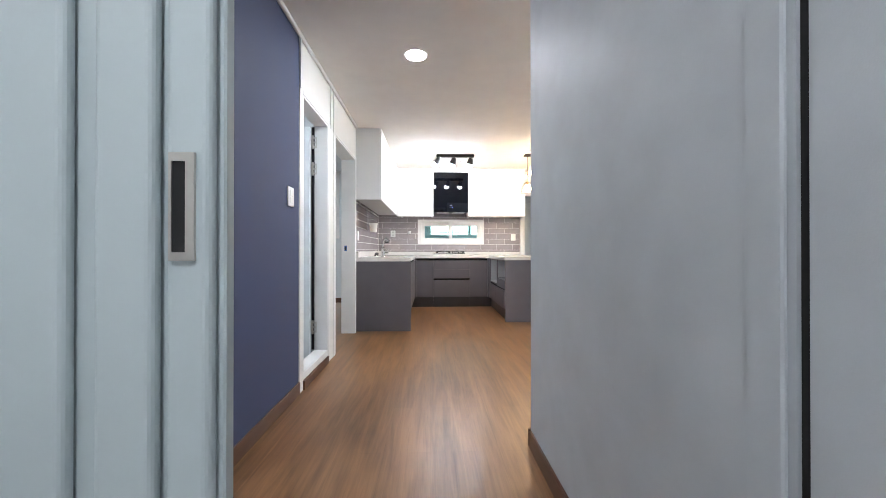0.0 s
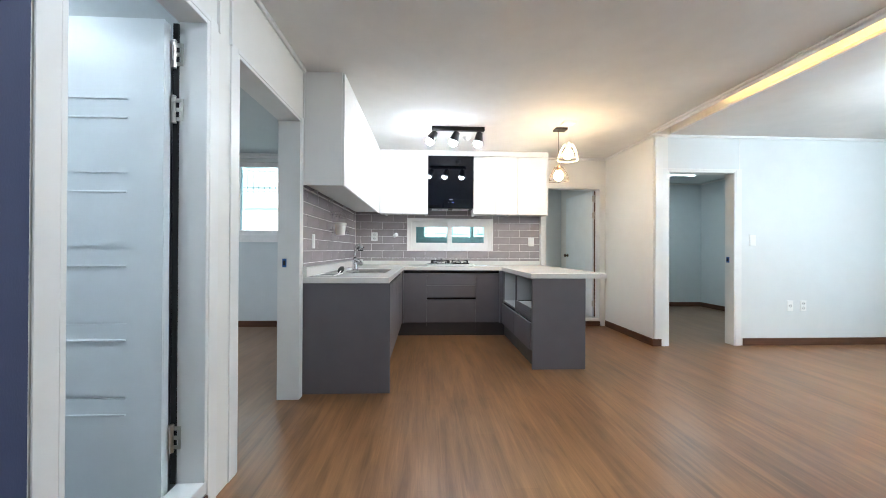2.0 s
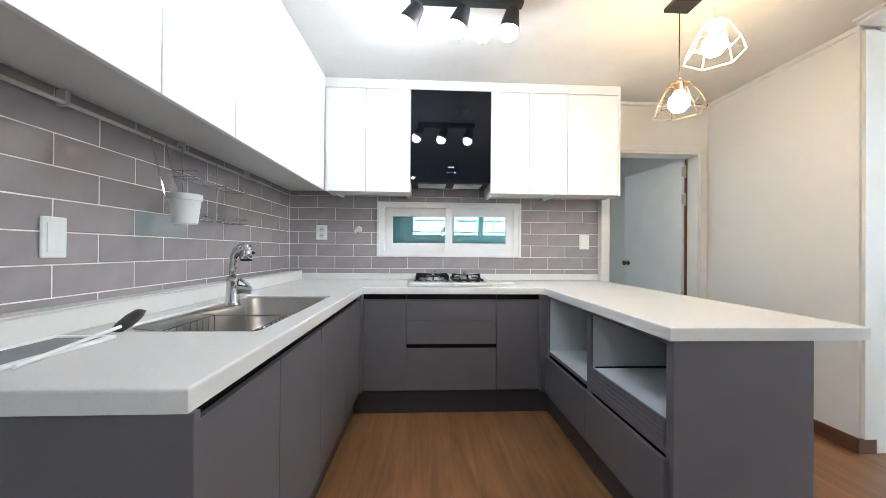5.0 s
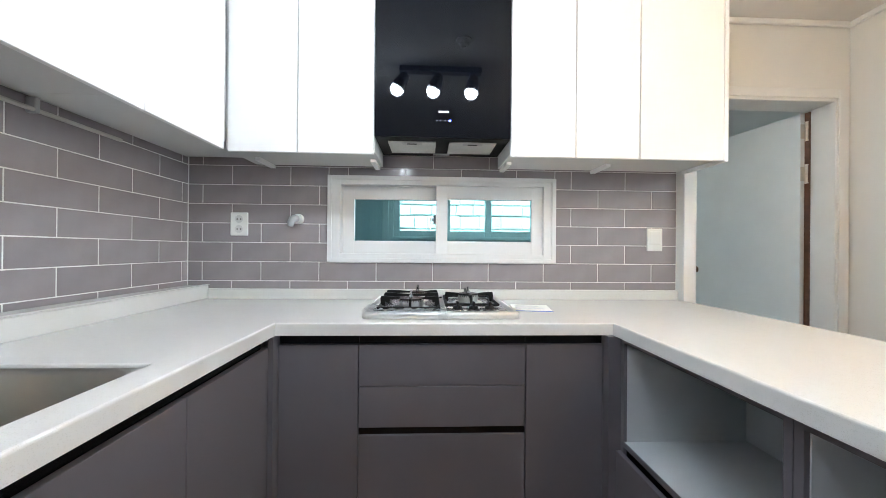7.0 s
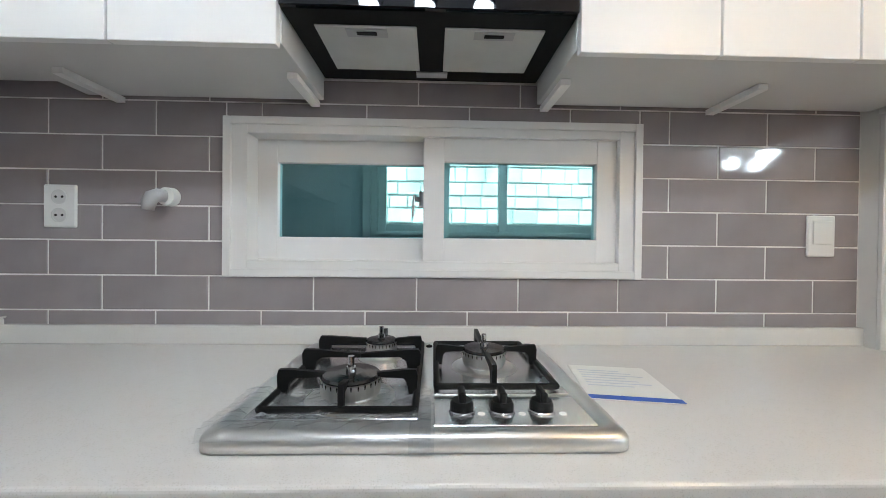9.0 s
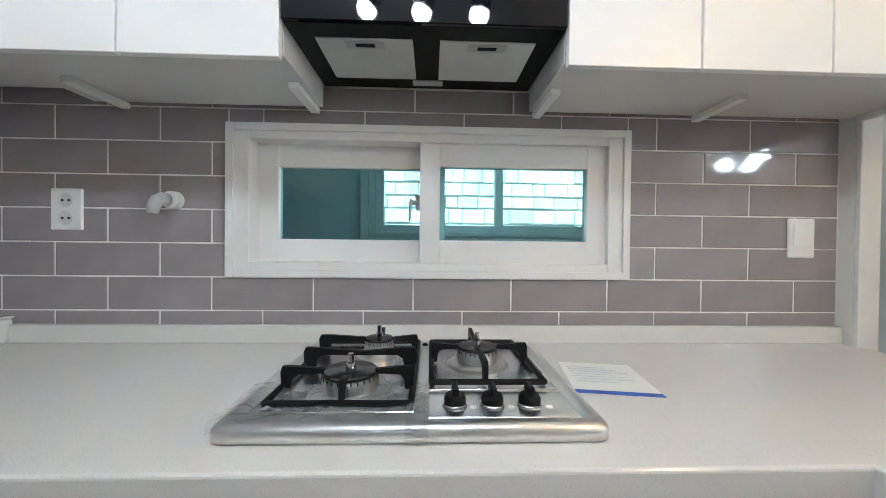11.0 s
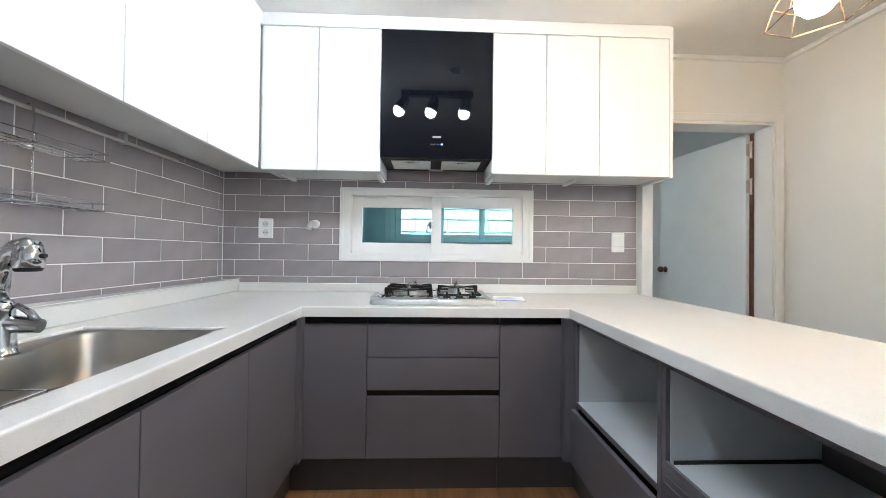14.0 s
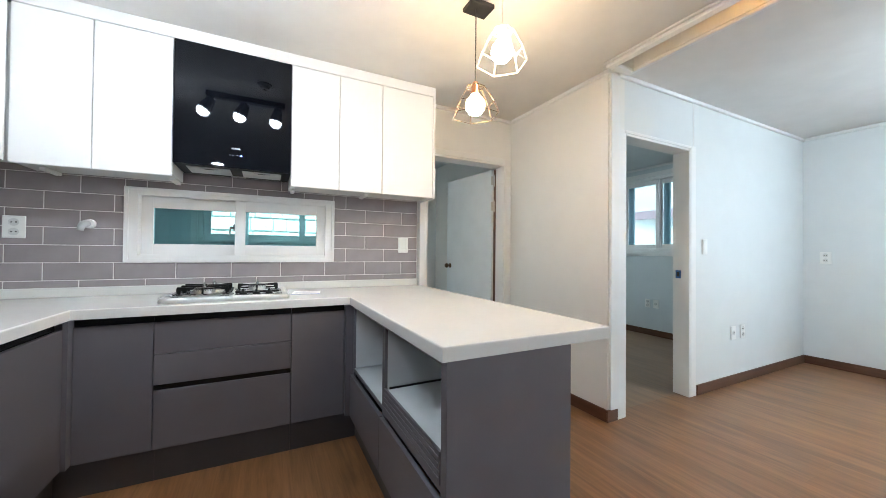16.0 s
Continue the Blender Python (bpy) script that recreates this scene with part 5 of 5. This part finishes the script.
# ---- lamps ----
down = thing("downlight", (1.210, 3.783, H), "round white recessed ceiling downlight, lit", "downlight")
part("rim", lathe([(0.072, -0.001), (0.074, -0.006), (0.086, -0.006), (0.090, -0.0005), (0.072, -0.0005)], 40, (1.210, 3.783, H)), PLASTIC, down)
part("diffuser", lathe([(0.0, -0.0035), (0.071, -0.0035), (0.071, -0.0005), (0.0, -0.0005)], 40, (1.210, 3.783, H)), G_DOWN, down)
foyer = thing("downlight", (1.15, 0.6, H), "round white entrance downlight, lit", "downlight")
part("rim", lathe([(0.072, -0.001), (0.074, -0.006), (0.086, -0.006), (0.090, -0.0005), (0.072, -0.0005)], 40, (1.15, 0.6, H)), PLASTIC, foyer)
part("diffuser", lathe([(0.0, -0.0035), (0.071, -0.0035), (0.071, -0.0005), (0.0, -0.0005)], 40, (1.15, 0.6, H)), G_FOYER, foyer)

track = thing("track_light", (1.69, 6.47, H), "black ceiling bar with three lit spot bulbs", "track light")
part("bar", boxes((1.405, 1.975, 6.445, 6.495, H - 0.042, H - 0.0005), bevel=0.003), BLACK_MATT, track)
for x, lean in ((1.45, 30), (1.68, 20), (1.925, 10)):
    turn = Matrix.Translation((x, 6.47, H - 0.05)) @ Matrix.Rotation(radians(lean), 4, "Y")
    bm = lathe([(0.0, -0.008), (0.030, -0.008), (0.033, -0.013), (0.053, -0.116), (0.050, -0.116), (0.028, -0.02), (0.0, -0.018)], 28)
    rod(bm, (0, 0, 0.012), (0, 0, -0.014), 0.007)
    bm.transform(turn)
    s = part("spot_head", bm, BLACK_MATT, track, "black conical lamp holder")
    bm = lathe([(0.0, -0.168), (0.024, -0.163), (0.041, -0.145), (0.046, -0.125), (0.043, -0.105), (0.032, -0.085), (0.0, -0.07)], 24)
    bm.transform(turn)
    part("bulb", bm, G_TRACK, s, "lit white bulb", smooth=True)


def pendant(x, y, z, w, h, tilt, cage_mat, canopy, cm, cord_mat, label):
    p = thing("pendant_lamp", (x, y, H), label, "pendant lamp", "pendants over the worktop")
    part("canopy", boxes(canopy, bevel=0.002), cm, p)
    part("cord", wires([((x, y, z + h * 0.62), (x, y, H - 0.015))], 0.003, 8), cord_mat, p)
    part("socket_cap", lathe([(0.0, 0.03), (0.013, 0.028), (0.020, 0.01), (0.022, -0.035), (0.0, -0.036)], 20, (x, y, z + h * 0.5)), COPPER if cage_mat is DARK_BRONZE else WHITE_PAINT, p)
    n = 6
    def ring_pts(r, zz, off):
        return [Vector((x + r * math.cos(2 * math.pi * (k + off) / n), y + r * math.sin(2 * math.pi * (k + off) / n), zz)) for k in range(n)]
    a, b, c = ring_pts(w * 0.21, z + h * 0.5, 0.2), ring_pts(w * 0.41, z - h * 0.02, 0.2), ring_pts(w * 0.5, z - h * 0.42, 0.2)
    lines = []
    for k in range(n):
        lines += [(a[k], a[(k + 1) % n]), (c[k], c[(k + 1) % n]), (a[k], b[k]), (b[k], c[k]), (a[k], Vector((x, y, z + h * 0.53)))] + ([(b[k], b[(k + 1) % n])] if k % 2 else [])
    lean = Matrix.Translation((x, y, z)) @ Matrix.Rotation(radians(tilt), 4, "Y") @ Matrix.Translation((-x, -y, -z))
    for p0, p1 in lines:
        bm = wires([(p0, p1)], 0.0031 if cage_mat is WHITE_PAINT else 0.0019, 6)
        bm.transform(lean)
        part("cage_wire", bm, cage_mat, p)
    part("bulb", lathe([(0.0, -0.062), (0.028, -0.056), (0.046, -0.034), (0.050, -0.012), (0.044, 0.012), (0.026, 0.035), (0.016, 0.05), (0.0, 0.052)], 24, (x, y, z)), G_PENDANT, p, "lit warm globe bulb", smooth=True)
    return p


pendant(2.812, 6.262, 2.09, 0.235, 0.165, 3, WHITE_PAINT, (2.747, 2.877, 6.21, 6.31, H - 0.022, H - 0.0005), WHITE_PAINT, WHITE_PAINT, "white wire cage pendant lamp with a lit globe bulb")
pendant(2.785, 6.448, 1.903, 0.235, 0.155, -2, DARK_BRONZE, (2.738, 2.868, 6.402, 6.502, H - 0.022, H - 0.0005), BLACK_MATT, BLACK_MATT, "bronze wire cage pendant lamp with a lit globe bulb")


sensor = thing("heat_detector", (1.82, 6.80, H), "small white round heat detector on the kitchen ceiling", "heat detector")
part("base", lathe([(0.0, -0.012), (0.047, -0.012), (0.050, -0.008), (0.050, -0.0005), (0.0, -0.0005)], 32, (1.82, 6.80, H)), PLASTIC, sensor)
part("head", lathe([(0.0, -0.040), (0.020, -0.039), (0.028, -0.034), (0.034, -0.022), (0.042, -0.0125), (0.0, -0.0125)], 32, (1.82, 6.80, H)), PLASTIC, sensor)
part("sensor_disc", lathe([(0.0, -0.048), (0.012, -0.047), (0.012, -0.0405), (0.0, -0.0405)], 20, (1.82, 6.80, H)), HINGE, sensor, "metal sensing disc")


def led_panel(x, y, z, s, mat, label):
    p = thing("ceiling_light", (x, y, z), label, "ceiling light")
    part("frame", boxes((x - s / 2, x + s / 2, y - s / 2, y + s / 2, z - 0.05, z - 0.0005), bevel=0.01), PLASTIC, p)
    part("diffuser", boxes((x - s / 2 + 0.02, x + s / 2 - 0.02, y - s / 2 + 0.02, y + s / 2 - 0.02, z - 0.058, z - 0.0505), bevel=0.003), mat, p)
    return p


living = thing("ceiling_light", (5.50, 4.62, H), "white three-arm living-room ceiling light with lit globes", "ceiling light")
part("base", lathe([(0.0, -0.035), (0.06, -0.035), (0.07, -0.025), (0.07, -0.0005), (0.0, -0.0005)], 32, (5.50, 4.62, H)), PLASTIC, living)
for gx, gy in ((5.40, 4.43), (5.73, 4.42), (5.38, 4.92)):
    arm = part("arm", tube([(5.50, 4.62, H - 0.03), (5.50 * 0.4 + gx * 0.6, 4.62 * 0.4 + gy * 0.6, H - 0.05), (gx, gy, H - 0.06), (gx, gy, H - 0.13)], 0.009, 10), PLASTIC, living)
    part("globe", lathe([(0.0, -0.062), (0.024, -0.057), (0.044, -0.044), (0.058, -0.022), (0.062, 0.0), (0.058, 0.022), (0.044, 0.044), (0.024, 0.057), (0.0, 0.062)], 28, (gx, gy, H - 0.19)), G_LIVING, arm, "lit white globe", smooth=True)
led_panel(-1.605, 5.985, H, 0.60, G_BED, "square white LED ceiling light in the bedroom, lit")
led_panel(5.585, 8.15, H, 0.55, G_RIGHT, "square white LED ceiling light in the small room, lit")
led_panel(-0.7, 3.4, H, 0.30, G_BATH, "square white bathroom ceiling light, lit")
# unseen fill lamp, added to brighten the daylit utility room and its door
led_panel(2.2, 8.6, 2.30, 0.30, G_UTIL, "unseen ceiling light added to fill the utility room")
led_panel(-0.9, 1.3, H, 0.5, G_STUDY, "square white LED ceiling light by the entrance, lit")
solid("cove_light_strip", boxes((COVE0 - 0.09, COVE0 - 0.05, 2.98, 5.66, H + 0.125, H + 0.14)), G_COVE, "warm white LED strip hidden in the ceiling slot", "LED strip")

# ---- stones of the retaining wall ----
rng = random.Random(4)
z, row = -0.55, 0
wall_stones = bpy.data.objects["outer_wall_mortar"]
while z < 3.3:
    h = 0.16 + rng.random() * 0.09
    x = 0.12 + (0.15 if row % 2 else 0)
    while x < 4.5:
        w = min(0.16 + rng.random() * 0.22, 4.59 - x)
        if w > 0.08 and z > 0.7:
            me = mesh_of("stone", boxes((x + 0.007, x + w - 0.007, 11.97 - rng.random() * 0.02, 12.0, z + 0.006 + rng.random() * 0.01, min(z + h, 3.39) - 0.006 - rng.random() * 0.01), bevel=0.01), STONE)
            o = new("stone", me)
            o.parent = wall_stones
        x += w
    z += h
    row += 1

# ---- wall tiles ----
TW, TH, JOINT, TZ = 0.3013, 0.1008, 0.0042, 0.9655
tile_meshes = {}


def tile_mesh(w, h):
    key = (round(w, 4), round(h, 4))
    if key not in tile_meshes:
        bm = bmesh.new()
        def rim(c, y):
            return [bm.verts.new(v) for v in ((c, y, c), (w - c, y, c), (w - c, y, h - c), (c, y, h - c))]
        rings = [rim(0, 0.006), rim(0, 0.0016), rim(0.0007, 0.0007), rim(0.003, 0.0)]
        for a, b in zip(rings, rings[1:]):
            for i in range(4):
                bm.faces.new((a[i], a[(i + 1) % 4], b[(i + 1) % 4], b[i]))
        bm.faces.new(rings[-1])
        bmesh.ops.recalc_face_normals(bm, faces=bm.faces)
        tile_meshes[key] = mesh_of("tile", bm, TILE)
    return tile_meshes[key]


def tile_run(parent, u0, u1, z0, z1, joint_u, holes, place):
    k0 = math.floor((z0 - TZ) / TH)
    for k in range(k0, math.ceil((z1 - TZ) / TH)):
        za, zb = max(z0, TZ + k * TH), min(z1, TZ + (k + 1) * TH)
        shift = joint_u + (TW / 2 if k % 2 else 0)
        j = math.floor((u0 - shift) / TW)
        while shift + j * TW < u1:
            cuts = [(max(u0, shift + j * TW), min(u1, shift + (j + 1) * TW), za, zb)]
            for hx0, hx1, hz0, hz1 in holes:
                kept = []
                for a, b, c, d in cuts:
                    if b <= hx0 or a >= hx1 or d <= hz0 or c >= hz1:
                        kept.append((a, b, c, d))
                        continue
                    if a < hx0:
                        kept.append((a, hx0, c, d))
                    if b > hx1:
                        kept.append((hx1, b, c, d))
                    if c < hz0:
                        kept.append((max(a, hx0), min(b, hx1), c, hz0))
                    if d > hz1:
                        kept.append((max(a, hx0), min(b, hx1), hz1, d))
                cuts = kept
            for a, b, c, d in cuts:
                if b - a > 0.012 and d - c > 0.01:
                    o = new("tile", tile_mesh(b - a - JOINT, d - c - JOINT))
                    o.parent = parent
                    o.matrix_local = place(a + JOINT / 2, c + JOINT / 2) @ Matrix.Rotation(radians(rng.uniform(-0.12, 0.12)), 4, "X")
            j += 1


tile_run(wall_back, TX, 2.984, 0.88, 1.64, 1.337, [(fx0 + 0.004, fx1 - 0.004, fz0 + 0.004, fz1 - 0.004)], lambda u, z: Matrix.Translation((u, BY, z)))
tile_run(wall_side, 5.362, BY - 0.001, 0.93, 1.615, 6.737, [], lambda u, z: Matrix.Translation((TX, u, z)) @ Matrix.Rotation(radians(90), 4, "Z"))
